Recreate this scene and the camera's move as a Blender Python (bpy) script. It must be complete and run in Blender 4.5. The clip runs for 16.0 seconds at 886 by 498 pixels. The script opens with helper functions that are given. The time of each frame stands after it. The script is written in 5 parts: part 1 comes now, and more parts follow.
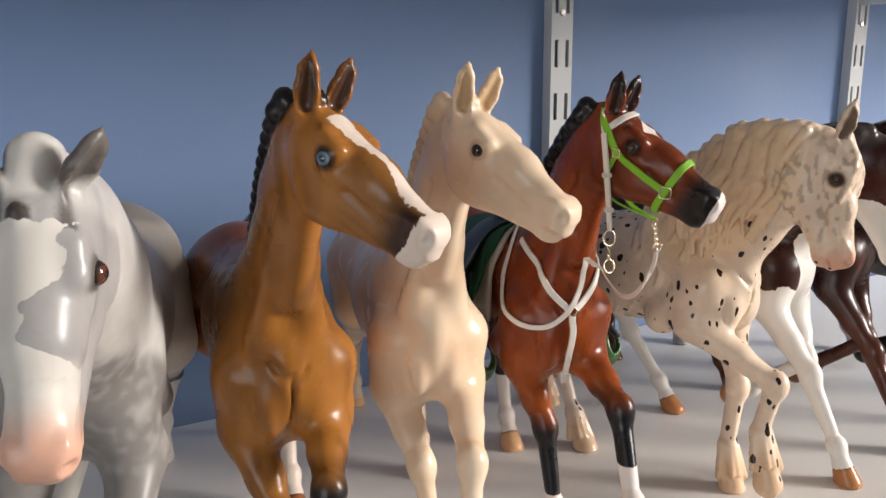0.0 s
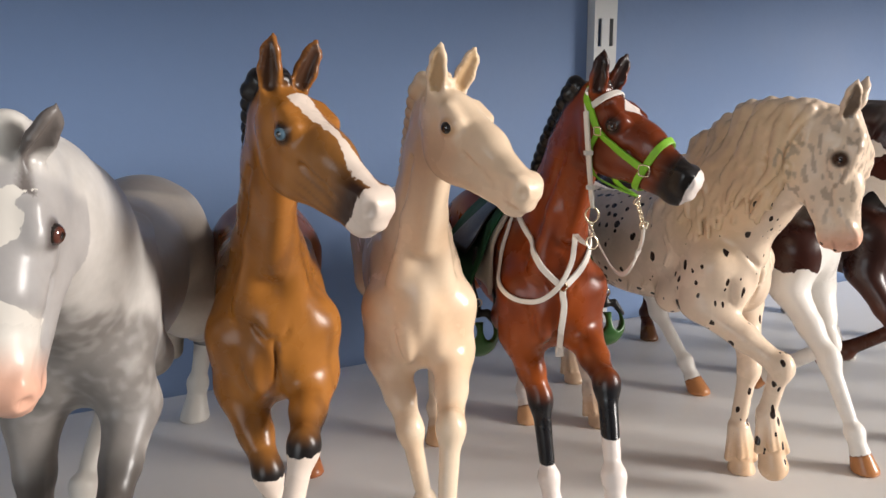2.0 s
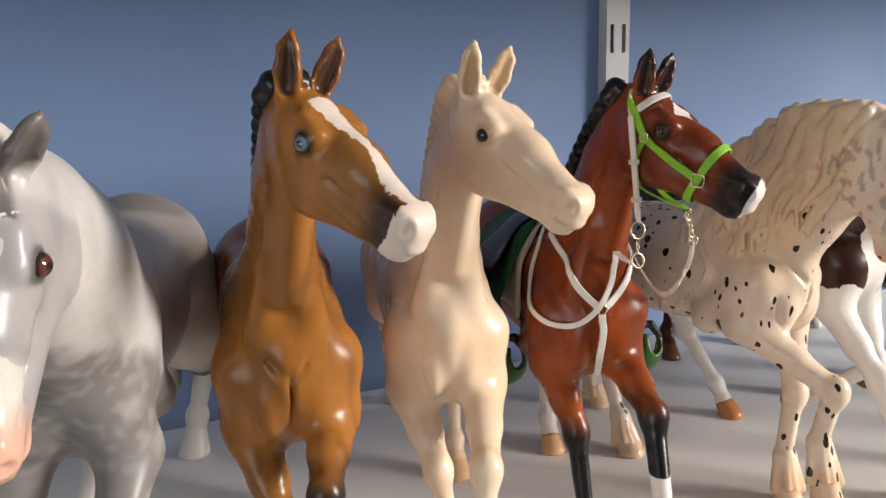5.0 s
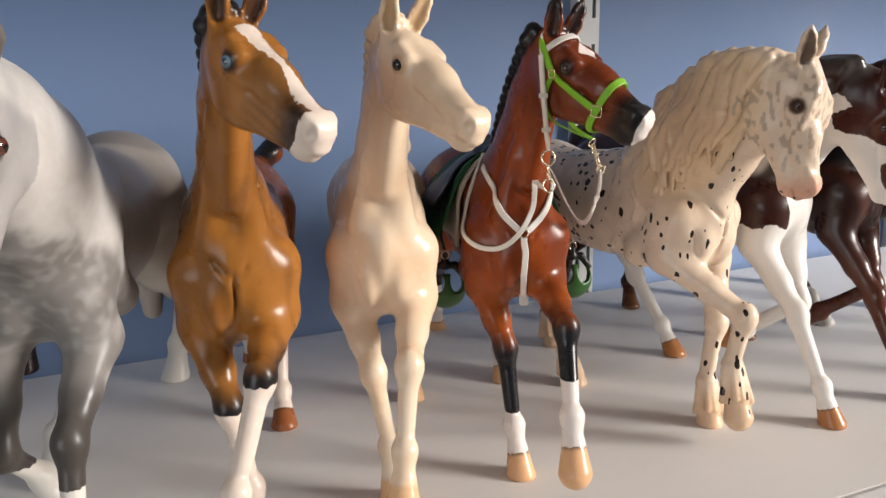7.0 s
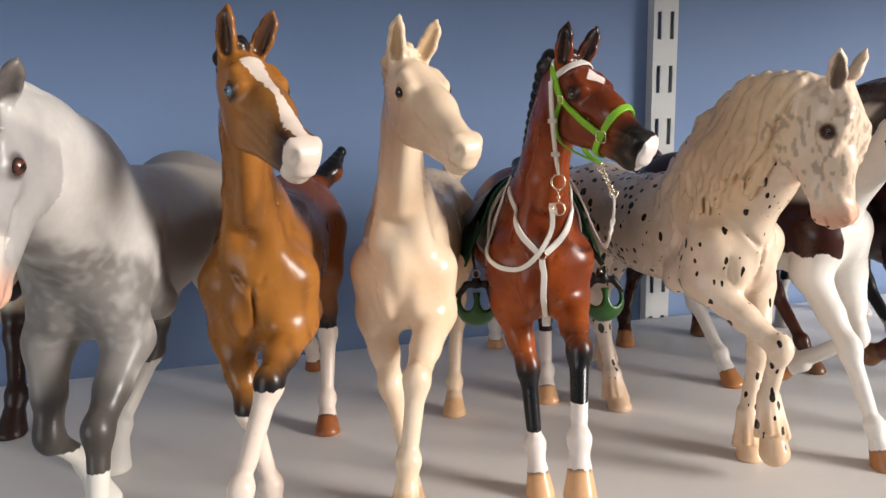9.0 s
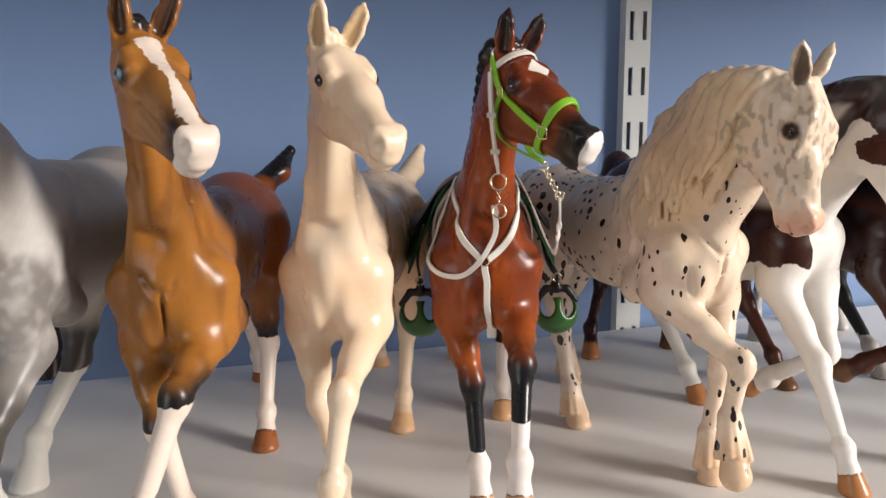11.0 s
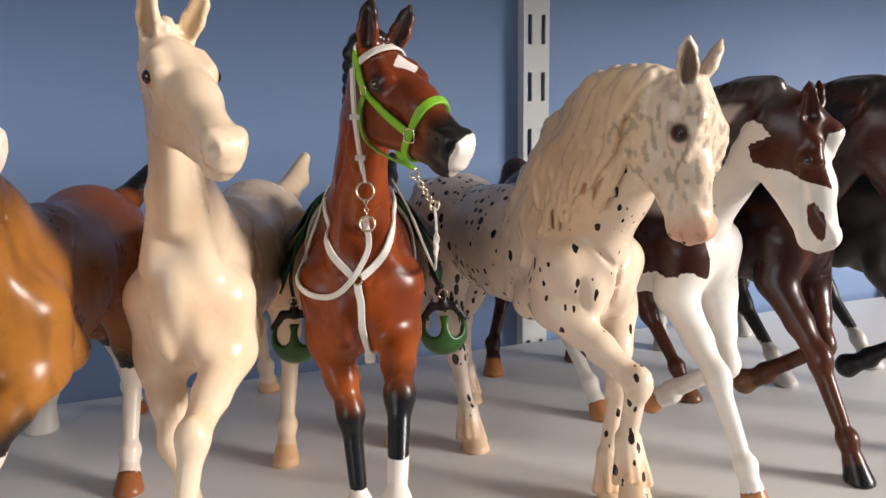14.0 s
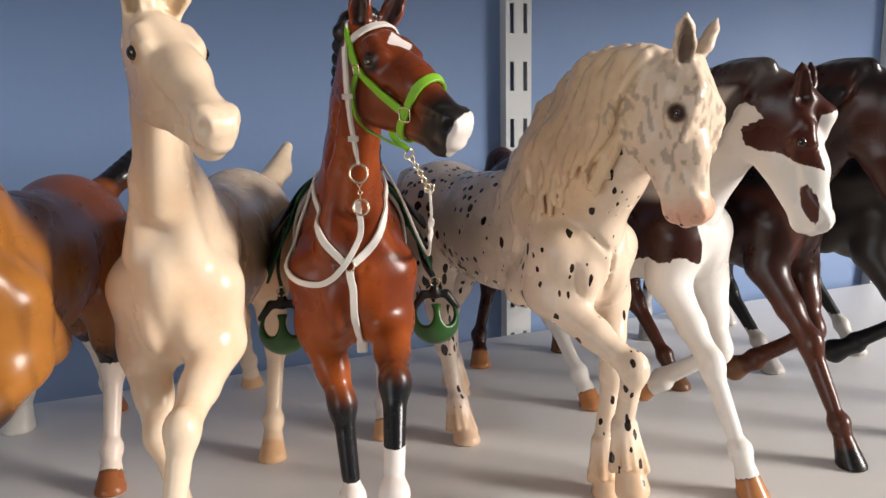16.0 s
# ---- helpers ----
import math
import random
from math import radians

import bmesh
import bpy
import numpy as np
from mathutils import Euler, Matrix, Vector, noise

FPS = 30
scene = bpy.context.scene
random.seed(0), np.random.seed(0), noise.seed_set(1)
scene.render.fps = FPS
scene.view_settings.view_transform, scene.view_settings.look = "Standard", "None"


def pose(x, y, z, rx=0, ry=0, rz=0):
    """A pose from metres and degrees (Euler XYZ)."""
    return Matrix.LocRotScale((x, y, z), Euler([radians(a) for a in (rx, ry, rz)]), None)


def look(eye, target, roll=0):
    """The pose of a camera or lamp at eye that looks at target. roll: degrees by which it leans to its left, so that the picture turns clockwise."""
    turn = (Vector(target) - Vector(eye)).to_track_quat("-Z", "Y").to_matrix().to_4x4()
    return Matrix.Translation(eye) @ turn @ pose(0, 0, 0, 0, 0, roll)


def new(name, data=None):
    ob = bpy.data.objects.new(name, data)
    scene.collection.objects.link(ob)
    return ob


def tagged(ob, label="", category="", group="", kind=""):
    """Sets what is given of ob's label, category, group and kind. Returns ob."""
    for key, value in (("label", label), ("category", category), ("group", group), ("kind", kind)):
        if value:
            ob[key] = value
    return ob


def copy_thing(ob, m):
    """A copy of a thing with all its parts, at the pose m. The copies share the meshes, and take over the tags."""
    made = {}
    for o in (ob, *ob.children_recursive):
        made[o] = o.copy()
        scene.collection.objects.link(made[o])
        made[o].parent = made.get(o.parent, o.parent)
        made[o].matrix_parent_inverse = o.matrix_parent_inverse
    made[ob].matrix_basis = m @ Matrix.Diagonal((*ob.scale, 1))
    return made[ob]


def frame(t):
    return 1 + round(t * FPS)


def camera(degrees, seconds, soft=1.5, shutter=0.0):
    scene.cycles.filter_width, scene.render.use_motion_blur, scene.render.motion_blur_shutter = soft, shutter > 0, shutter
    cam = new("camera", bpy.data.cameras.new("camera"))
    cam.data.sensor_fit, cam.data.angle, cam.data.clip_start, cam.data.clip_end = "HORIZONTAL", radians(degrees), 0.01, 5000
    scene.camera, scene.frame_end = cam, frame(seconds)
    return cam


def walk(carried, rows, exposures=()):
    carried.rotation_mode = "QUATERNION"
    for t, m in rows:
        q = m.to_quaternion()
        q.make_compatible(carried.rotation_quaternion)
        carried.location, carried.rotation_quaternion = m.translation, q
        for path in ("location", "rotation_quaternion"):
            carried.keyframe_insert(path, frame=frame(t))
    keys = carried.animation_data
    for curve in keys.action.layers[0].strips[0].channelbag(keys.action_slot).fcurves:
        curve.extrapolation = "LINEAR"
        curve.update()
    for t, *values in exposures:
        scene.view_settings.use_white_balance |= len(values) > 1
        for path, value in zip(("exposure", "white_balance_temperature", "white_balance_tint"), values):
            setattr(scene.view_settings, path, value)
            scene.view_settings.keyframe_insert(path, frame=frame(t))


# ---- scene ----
cam = camera(58.3, 16.0)
METRES, EYE, TILT, LEAN, TURN = 0.48, 0.260, -12.46, 0.41, -30.08
ROWS = [
    (0.0, 0.0, 0.0, 0.0, 0.0, 0.0, 0.0),
    (0.5, -0.0014, 0.037, 0.0052, 0.8, -0.25, -0.4),
    (1.0, 0.0462, 0.0322, 0.0068, 2.44, -0.64, -1.07),
    (1.5, 0.1236, -0.0183, 0.0054, 5.24, -1.4, -1.05),
    (2.0, 0.104, -0.0264, -0.0065, 6.47, -1.39, -0.93),
    (2.5, 0.1009, -0.0275, -0.0052, 7.07, -1.16, -0.54),
    (3.0, 0.0877, -0.0119, -0.0131, 6.99, -1.04, -0.33),
    (3.5, 0.0402, 0.0211, 0.0037, 6.95, -0.55, -0.24),
    (6.0, 0.0927, 0.069, -0.0129, 5.19, -0.46, -0.03),
    (6.5, 0.1378, 0.0238, -0.0342, 5.73, -1.05, -0.58),
    (7.0, 0.1567, -0.0364, -0.0606, 7.1, -1.58, -0.84),
    (7.5, 0.2385, -0.053, -0.0556, 11.91, -1.48, -1.27),
    (8.0, 0.2616, -0.0425, -0.0524, 15.91, -1.53, -1.56),
    (8.5, 0.2745, -0.0463, -0.0535, 16.28, -0.98, -2.21),
    (11.0, 0.3172, 0.0383, -0.056, 15.68, 0.03, -3.01),
    (11.5, 0.3733, 0.0921, -0.0243, 14.43, 0.25, -3.21),
    (12.0, 0.3847, 0.1137, -0.0284, 14.04, 0.74, -2.95),
    (12.5, 0.3655, 0.124, -0.039, 12.79, 0.95, -2.57),
    (13.0, 0.3488, 0.1091, -0.0438, 11.39, 1.07, -2.13),
    (13.5, 0.3383, 0.1172, -0.0457, 10.45, 1.13, -1.95),
    (14.0, 0.347, 0.1247, -0.0485, 10.21, 1.04, -1.75),
    (14.5, 0.3496, 0.1201, -0.0449, 9.84, 1.01, -1.6),
    (15.0, 0.3424, 0.125, -0.053, 9.47, 0.97, -1.42),
    (15.5, 0.3284, 0.1297, -0.049, 9.0, 0.96, -1.26),
    (16.0, 0.3255, 0.139, -0.0613, 8.3, 0.98, -1.11),
]
walk(cam, [(t, pose(0, 0, EYE, TILT, LEAN, TURN) @ pose(METRES * x, METRES * y, METRES * z, 90 + pitch, roll, yaw)) for t, x, y, z, yaw, pitch, roll in ROWS])

# ---- light ----
world = bpy.data.worlds.new("world")
scene.world = world
world.use_nodes = True
sky = world.node_tree.nodes.new("ShaderNodeTexSky")
sky.sky_type, sky.sun_disc = "NISHITA", False
sky.sun_elevation, sky.sun_rotation = radians(38), radians(140)
world.node_tree.links.new(sky.outputs[0], world.node_tree.nodes["Background"].inputs[0])
world.node_tree.nodes["Background"].inputs[1].default_value = 0.08


def area_light(name, m, wide, high, watts, colour):
    lamp = bpy.data.lights.new(name, "AREA")
    lamp.shape, lamp.size, lamp.size_y, lamp.energy, lamp.color = "RECTANGLE", wide, high, watts, colour
    ob = new(name, lamp)
    ob.matrix_world = m
    return ob


# Right of the shelves, window daylight; left of the viewer, an added fill lamp.
area_light("east_window_daylight", look((3.62, -2.02, 1.12), (0.3, 0.30, 0.05)), 1.1, 1.3, 272, (1.0, 0.940, 0.890))
area_light("west_fill_lamp", look((-1.56, -1.00, 0.22), (0.0, 0.6, 0.25)), 1.2, 1.1, 13, (0.92, 0.96, 1.0))

# ---- materials ----
def material(name):
    m = bpy.data.materials.new(name)
    m.use_nodes = True
    t = m.node_tree
    return m, t, t.nodes["Principled BSDF"]


def node(t, kind, **values):
    n = t.nodes.new(kind)
    for k, v in values.items():
        n.inputs[k.replace("_", " ")].default_value = v
    return n


def mixer(t, a, b, fac, blend="MIX"):
    n = t.nodes.new("ShaderNodeMix")
    n.data_type, n.blend_type = "RGBA", blend
    for slot, v in ((6, a), (7, b), (0, fac)):
        if isinstance(v, (int, float)):
            n.inputs[slot].default_value = v
        elif isinstance(v, tuple):
            n.inputs[slot].default_value = (*v, 1)
        else:
            t.links.new(v, n.inputs[slot])
    return n.outputs[2]


def maths(t, op, a, b=0.0, c=0.0):
    n = t.nodes.new("ShaderNodeMath")
    n.operation = op
    for slot, v in enumerate((a, b, c)):
        if isinstance(v, (int, float)):
            n.inputs[slot].default_value = v
        else:
            t.links.new(v, n.inputs[slot])
    return n.outputs[0]


def remap(t, v, lo, hi, a=0.0, b=1.0):
    n = t.nodes.new("ShaderNodeMapRange")
    n.interpolation_type = "SMOOTHSTEP"
    t.links.new(v, n.inputs[0])
    for slot, x in zip((1, 2, 3, 4), (lo, hi, a, b)):
        n.inputs[slot].default_value = x
    return n.outputs[0]


def coords(t, scale=(1, 1, 1)):
    c = t.nodes.new("ShaderNodeTexCoord")
    m = t.nodes.new("ShaderNodeMapping")
    m.inputs["Scale"].default_value = scale
    t.links.new(c.outputs["Object"], m.inputs[0])
    return m.outputs[0]


def noise_tex(t, scale, detail=3.0, where=None):
    n = node(t, "ShaderNodeTexNoise", Scale=scale, Detail=detail)
    t.links.new(where if where is not None else coords(t), n.inputs[0])
    return n.outputs[0]


def bump(t, bsdf, height, strength, distance=0.001):
    n = node(t, "ShaderNodeBump", Strength=strength, Distance=distance)
    t.links.new(height, n.inputs["Height"])
    t.links.new(n.outputs[0], bsdf.inputs["Normal"])


def plain(name, rgb, rough=0.5, metal=0.0, vary=0.12, scale=60.0, relief=0.15, depth=0.0006):
    m, t, b = material(name)
    big, fine = noise_tex(t, scale * 0.2), noise_tex(t, scale * 4)
    dark = tuple(c * (1 - vary) for c in rgb)
    light = tuple(min(1, c * (1 + vary)) for c in rgb)
    t.links.new(mixer(t, dark, light, mixer(t, big, fine, 0.35)), b.inputs["Base Color"])
    b.inputs["Roughness"].default_value, b.inputs["Metallic"].default_value = rough, metal
    t.links.new(remap(t, big, 0.3, 0.7, rough * 0.85, min(1, rough * 1.15)), b.inputs["Roughness"])
    bump(t, b, fine, relief, depth)
    return m


def coat(name, patch=(0.8, 0.74, 0.66), jag=0.0016, jag_scale=420.0, rough=0.29, spots=None, spot_colour=(0.03, 0.012, 0.008), smear=0.10):
    """Painted, satin resin: the soft colours lie in the mesh's coat attribute, the sharp-edged markings in patch, the spots in spots."""
    m, t, b = material(name)
    att = t.nodes.new("ShaderNodeAttribute")
    att.attribute_name = "coat"
    big, fine = noise_tex(t, 45.0, 4.0), noise_tex(t, 320.0, 4.0)
    shade = remap(t, mixer(t, big, fine, 0.25), 0.25, 0.75, 1 - smear, 1 + smear)
    grey = t.nodes.new("ShaderNodeCombineColor")
    for slot in range(3):
        t.links.new(shade, grey.inputs[slot])
    colour = mixer(t, att.outputs["Color"], grey.outputs[0], 1.0, "MULTIPLY")
    mark = t.nodes.new("ShaderNodeAttribute")
    mark.attribute_name = "patch"
    ragged = noise_tex(t, jag_scale, 5.0, coords(t, (1, 1, 0.35)))
    edge = maths(t, "ADD", mark.outputs["Fac"], maths(t, "MULTIPLY", maths(t, "SUBTRACT", ragged, 0.5), jag * 4))
    colour = mixer(t, colour, patch, remap(t, edge, -0.0002, 0.0003))
    if spots:
        scale, size = spots
        vor = t.nodes.new("ShaderNodeTexVoronoi")
        vor.inputs["Scale"].default_value, vor.inputs["Randomness"].default_value = scale, 1.0
        warp = node(t, "ShaderNodeTexNoise", Scale=300.0)
        at = coords(t, (1, 0.66, 0.46))
        t.links.new(at, warp.inputs[0])
        add = t.nodes.new("ShaderNodeVectorMath")
        add.operation = "MULTIPLY_ADD"
        t.links.new(warp.outputs["Color"], add.inputs[0])
        add.inputs[1].default_value = (0.0016, 0.0016, 0.0016)
        t.links.new(at, add.inputs[2])
        t.links.new(add.outputs[0], vor.inputs["Vector"])
        sep = t.nodes.new("ShaderNodeSeparateColor")
        t.links.new(vor.outputs["Color"], sep.inputs[0])
        mask = t.nodes.new("ShaderNodeAttribute")
        mask.attribute_name = "spots"
        reach = maths(t, "MULTIPLY", maths(t, "MULTIPLY", maths(t, "SUBTRACT", sep.outputs[0], 0.36), size), mask.outputs["Fac"])
        colour = mixer(t, colour, spot_colour, maths(t, "MULTIPLY", remap(t, maths(t, "SUBTRACT", reach, vor.outputs["Distance"]), 0.0, 0.025), remap(t, reach, 0.06, 0.08)))
    t.links.new(colour, b.inputs["Base Color"])
    t.links.new(remap(t, big, 0.3, 0.7, rough * 0.85, rough * 1.15), b.inputs["Roughness"])
    b.inputs["Specular IOR Level"].default_value = 0.34
    bump(t, b, mixer(t, big, fine, 0.06), 0.06, 0.0006)
    return m


def eye_material():
    m, t, b = material("painted_eye")
    att = t.nodes.new("ShaderNodeAttribute")
    att.attribute_name = "coat"
    t.links.new(att.outputs["Color"], b.inputs["Base Color"])
    b.inputs["Roughness"].default_value = 0.08
    b.inputs["Coat Weight"].default_value = 0.6
    return m


EYE_GLOSS = eye_material()
WALL_BLUE = plain("blue_wall_paint", (0.190, 0.285, 0.485), 0.62, vary=0.05, scale=25, relief=0.25, depth=0.0008)
ROOM_PAINT = plain("pale_room_paint", (0.26, 0.25, 0.235), 0.8, vary=0.04, scale=10)
ROOM_FLOOR = plain("brown_room_carpet", (0.15, 0.115, 0.09), 0.95, vary=0.2, scale=40, relief=0.5)
SHELF_TOP = plain("grey_shelf_laminate", (0.79, 0.765, 0.735), 0.38, vary=0.05, scale=30, relief=0.1)
SHELF_EDGE = plain("white_edge_band", (0.80, 0.80, 0.78), 0.35, vary=0.03)
WHITE_METAL = plain("white_enamelled_steel", (0.62, 0.63, 0.62), 0.36, vary=0.05, scale=80, relief=0.1)
STEEL = plain("dull_steel", (0.55, 0.53, 0.50), 0.3, 1.0, vary=0.1)

# ---- building helpers ----
def box(bm, lo, hi, bevel=0.0):
    made = bmesh.ops.create_cube(bm, size=1.0)["verts"]
    for v in made:
        v.co = Vector([lo[n] + (hi[n] - lo[n]) * (v.co[n] + 0.5) for n in range(3)])
    if bevel:
        edges = {e for v in made for e in v.link_edges}
        bmesh.ops.bevel(bm, geom=list(edges), offset=bevel, segments=2, affect="EDGES", profile=0.5)


def part(name, bm, mat, parent=None, label="", smooth=False):
    mesh = bpy.data.meshes.new(name)
    bm.to_mesh(mesh)
    bm.free()
    mesh.materials.append(mat)
    if smooth:
        for p in mesh.polygons:
            p.use_smooth = True
    ob = new(name, mesh)
    ob.parent = parent
    if label:
        tagged(ob, label)
    return ob


def slab(name, lo, hi, mat, label, bevel=0.0):
    bm = bmesh.new()
    box(bm, lo, hi, bevel)
    return tagged(part(name, bm, mat), label, name.split("_")[0], kind="structure")


# ---- the room ----
WALL_Y, SHELF_BACK, SHELF_FRONT = 0.650, 0.585, 0.212
slab("wall_north", (-1.6, WALL_Y, -1.1), (3.95, WALL_Y + 0.12, 2.30), WALL_BLUE, "blue painted wall behind the display shelf")
slab("wall_south", (-1.6, -2.82, -1.1), (3.95, -2.7, 2.30), ROOM_PAINT, "pale painted wall behind the viewer")
slab("floor", (-1.72, -2.82, -1.2), (4.07, WALL_Y + 0.12, -1.1), ROOM_FLOOR, "brown carpeted room floor")
slab("ceiling", (-1.72, -2.82, 2.30), (4.07, WALL_Y + 0.12, 2.40), ROOM_PAINT, "pale painted ceiling")


def east_wall():
    bm = bmesh.new()
    y0, y1, z0, z1 = -2.60, -1.40, 0.42, 1.82
    box(bm, (3.95, -2.82, -1.1), (4.07, y0, 2.30))
    box(bm, (3.95, y1, -1.1), (4.07, WALL_Y + 0.12, 2.30))
    box(bm, (3.95, y0, -1.1), (4.07, y1, z0))
    box(bm, (3.95, y0, z1), (4.07, y1, 2.30))
    tagged(part("wall_east", bm, ROOM_PAINT), "pale painted wall with an opening for light", "wall", kind="structure")


# Unseen wall; its opening is made up to go with the west fill.
def west_wall():
    bm = bmesh.new()
    y0, y1, z0, z1 = -1.62, -0.38, -0.35, 0.80
    box(bm, (-1.72, -2.82, -1.1), (-1.6, y0, 2.30))
    box(bm, (-1.72, y1, -1.1), (-1.6, WALL_Y + 0.12, 2.30))
    box(bm, (-1.72, y0, -1.1), (-1.6, y1, z0))
    box(bm, (-1.72, y0, z1), (-1.6, y1, 2.30))
    tagged(part("wall_west", bm, ROOM_PAINT), "pale painted wall with an opening for light", "wall", kind="structure")


east_wall()
west_wall()


def wall_shelf(z, label):
    shelf = new("shelf")
    bm = bmesh.new()
    box(bm, (-0.9, SHELF_FRONT, z - 0.019), (1.7, SHELF_BACK, z))
    part("board", bm, SHELF_TOP, shelf)
    bm = bmesh.new()
    box(bm, (-0.9, SHELF_FRONT - 0.022, z - 0.021), (1.7, SHELF_FRONT - 0.0005, z + 0.001), 0.004)
    part("edge_band", bm, SHELF_EDGE, shelf, "white rounded front edge")
    for x in (0.504, 0.982):
        bm = bmesh.new()
        box(bm, (x - 0.004, SHELF_FRONT + 0.05, z - 0.045), (x + 0.004, WALL_Y - 0.0135, z - 0.0195), 0.001)
        part("bracket", bm, WHITE_METAL, shelf, "white steel bracket")
    return tagged(shelf, label, "shelf", "wall shelves")


wall_shelf(0.0, "long grey laminate wall shelf carrying model horses")
wall_shelf(0.385, "grey laminate wall shelf above the model horses")


def slotted_upright():
    """A steel channel with two columns of slots, open at the back."""
    ob = new("shelf_upright")
    bm = bmesh.new()
    low, high, deep = -0.528, 1.05, 0.013
    for x0, x1 in ((-0.0130, -0.0088), (-0.0045, 0.0045), (0.0088, 0.0130)):
        box(bm, (x0, -deep, low), (x1, -deep + 0.0016, high))
    pitch, length = 0.0512, 0.0260
    n = int((high - low) / pitch)
    for x0, x1 in ((-0.0088, -0.0045), (0.0045, 0.0088)):
        z = low
        for k in range(n + 1):
            top = min(high, low + k * pitch + (pitch - length))
            box(bm, (x0, -deep, z), (x1, -deep + 0.0016, top))
            z = top + length
    part("slotted_face", bm, WHITE_METAL, ob)
    for x0, x1 in ((-0.0130, -0.0114), (0.0114, 0.0130)):
        bm = bmesh.new()
        box(bm, (x0, -deep + 0.0016, low), (x1, -0.0005, high))
        part("side_flange", bm, WHITE_METAL, ob)
    for z in (0.317, -0.30):
        bm = bmesh.new()
        bmesh.ops.create_cone(bm, cap_ends=True, segments=16, radius1=0.0036, radius2=0.0028, depth=0.0016, matrix=pose(0, -deep - 0.0006, z, 90))
        part("screw", bm, STEEL, ob, "dull steel screw head")
    return tagged(ob, "white steel double-slotted upright screwed to the wall", "shelf upright", "shelf uprights")


upright = slotted_upright()
upright.location = (0.504, WALL_Y, 0.0)
copy_thing(upright, pose(0.982, WALL_Y, 0.0))

# ---- clay: solid forms blended into one skin ----
class Clay:
    """A field of blended round forms on a grid, skinned into one mesh."""

    def __init__(self, step):
        self.step, self.ops = step, []

    def bone(self, a, ra, b, rb, k=0.006, thin=None, cut=False):
        """A rounded cone from a to b; thin = (axis, factor) flattens it along an axis."""
        self.ops.append(("bone", np.array(a, float), ra, np.array(b, float), rb, k, thin, cut))

    def ball(self, c, radii, k=0.006, axes=None, cut=False):
        r = np.array(radii if hasattr(radii, "__len__") else (radii,) * 3, float)
        self.ops.append(("ball", np.array(c, float), r, np.eye(3) if axes is None else np.array(axes, float), 0, k, None, cut))

    def chain(self, points, radii, k=0.006, thin=None):
        for n in range(len(points) - 1):
            self.bone(points[n], radii[n], points[n + 1], radii[n + 1], k, thin)

    def _reach(self, op):
        if op[0] == "bone":
            r = max(op[2], op[4]) + op[5]
            return np.minimum(op[1], op[3]) - r, np.maximum(op[1], op[3]) + r
        r = max(op[2]) + op[5]
        return op[1] - r, op[1] + r

    def fill_free(self):
        """For forms that stand on no ground."""
        return self.fill(False)

    def fill(self, ground=True):
        spans = [self._reach(op) for op in self.ops if not op[7]]
        h = self.step
        lo = np.min([s[0] for s in spans], 0) - 3 * h
        hi = np.max([s[1] for s in spans], 0) + 3 * h
        if ground:
            lo[2] = max(lo[2], -3.5 * h)
        self.lo = lo
        size = np.ceil((hi - lo) / h).astype(int) + 1
        field = np.full(size, 0.03, np.float32)
        axis = [(lo[n] + h * np.arange(size[n])).astype(np.float32) for n in range(3)]
        for op in self.ops:
            a, b = self._reach(op)
            i0 = np.clip(np.floor((a - lo) / h).astype(int) - 2, 0, size)
            i1 = np.clip(np.ceil((b - lo) / h).astype(int) + 3, 0, size)
            if (i1 <= i0).any():
                continue
            x = axis[0][i0[0]:i1[0], None, None]
            y = axis[1][None, i0[1]:i1[1], None]
            z = axis[2][None, None, i0[2]:i1[2]]
            kind, p, r, q, rb, k, thin, cut = op
            dx, dy, dz = x - np.float32(p[0]), y - np.float32(p[1]), z - np.float32(p[2])
            if kind == "bone":
                d = q - p
                t = np.clip((dx * d[0] + dy * d[1] + dz * d[2]) / max(d @ d, 1e-12), 0, 1).astype(np.float32)
                ex, ey, ez = dx - t * d[0], dy - t * d[1], dz - t * d[2]
                square = ex * ex + ey * ey + ez * ez
                if thin is not None:
                    n = np.array(thin[0], float)
                    n = n / np.linalg.norm(n)
                    side = ex * n[0] + ey * n[1] + ez * n[2]
                    square = square + (thin[1] ** 2 - 1) * side * side
                dist = np.sqrt(np.maximum(square, 0)) - (r + (rb - r) * t)
            else:
                u = [(dx * q[n][0] + dy * q[n][1] + dz * q[n][2]) / r[n] for n in range(3)]
                k0 = np.sqrt(u[0] ** 2 + u[1] ** 2 + u[2] ** 2)
                k1 = np.sqrt((u[0] / r[0]) ** 2 + (u[1] / r[1]) ** 2 + (u[2] / r[2]) ** 2) + 1e-6
                dist = k0 * (k0 - 1) / k1
            part_of = field[i0[0]:i1[0], i0[1]:i1[1], i0[2]:i1[2]]
            if cut:
                w = np.maximum(k - np.abs(part_of + dist), 0) / k
                part_of[...] = np.maximum(part_of, -dist) + w * w * k / 4
            else:
                w = np.maximum(k - np.abs(part_of - dist), 0) / k
                part_of[...] = np.minimum(part_of, dist) - w * w * k / 4
        if ground:
            np.maximum(field, -axis[2][None, None, :], out=field)
        self.field = field
        return self

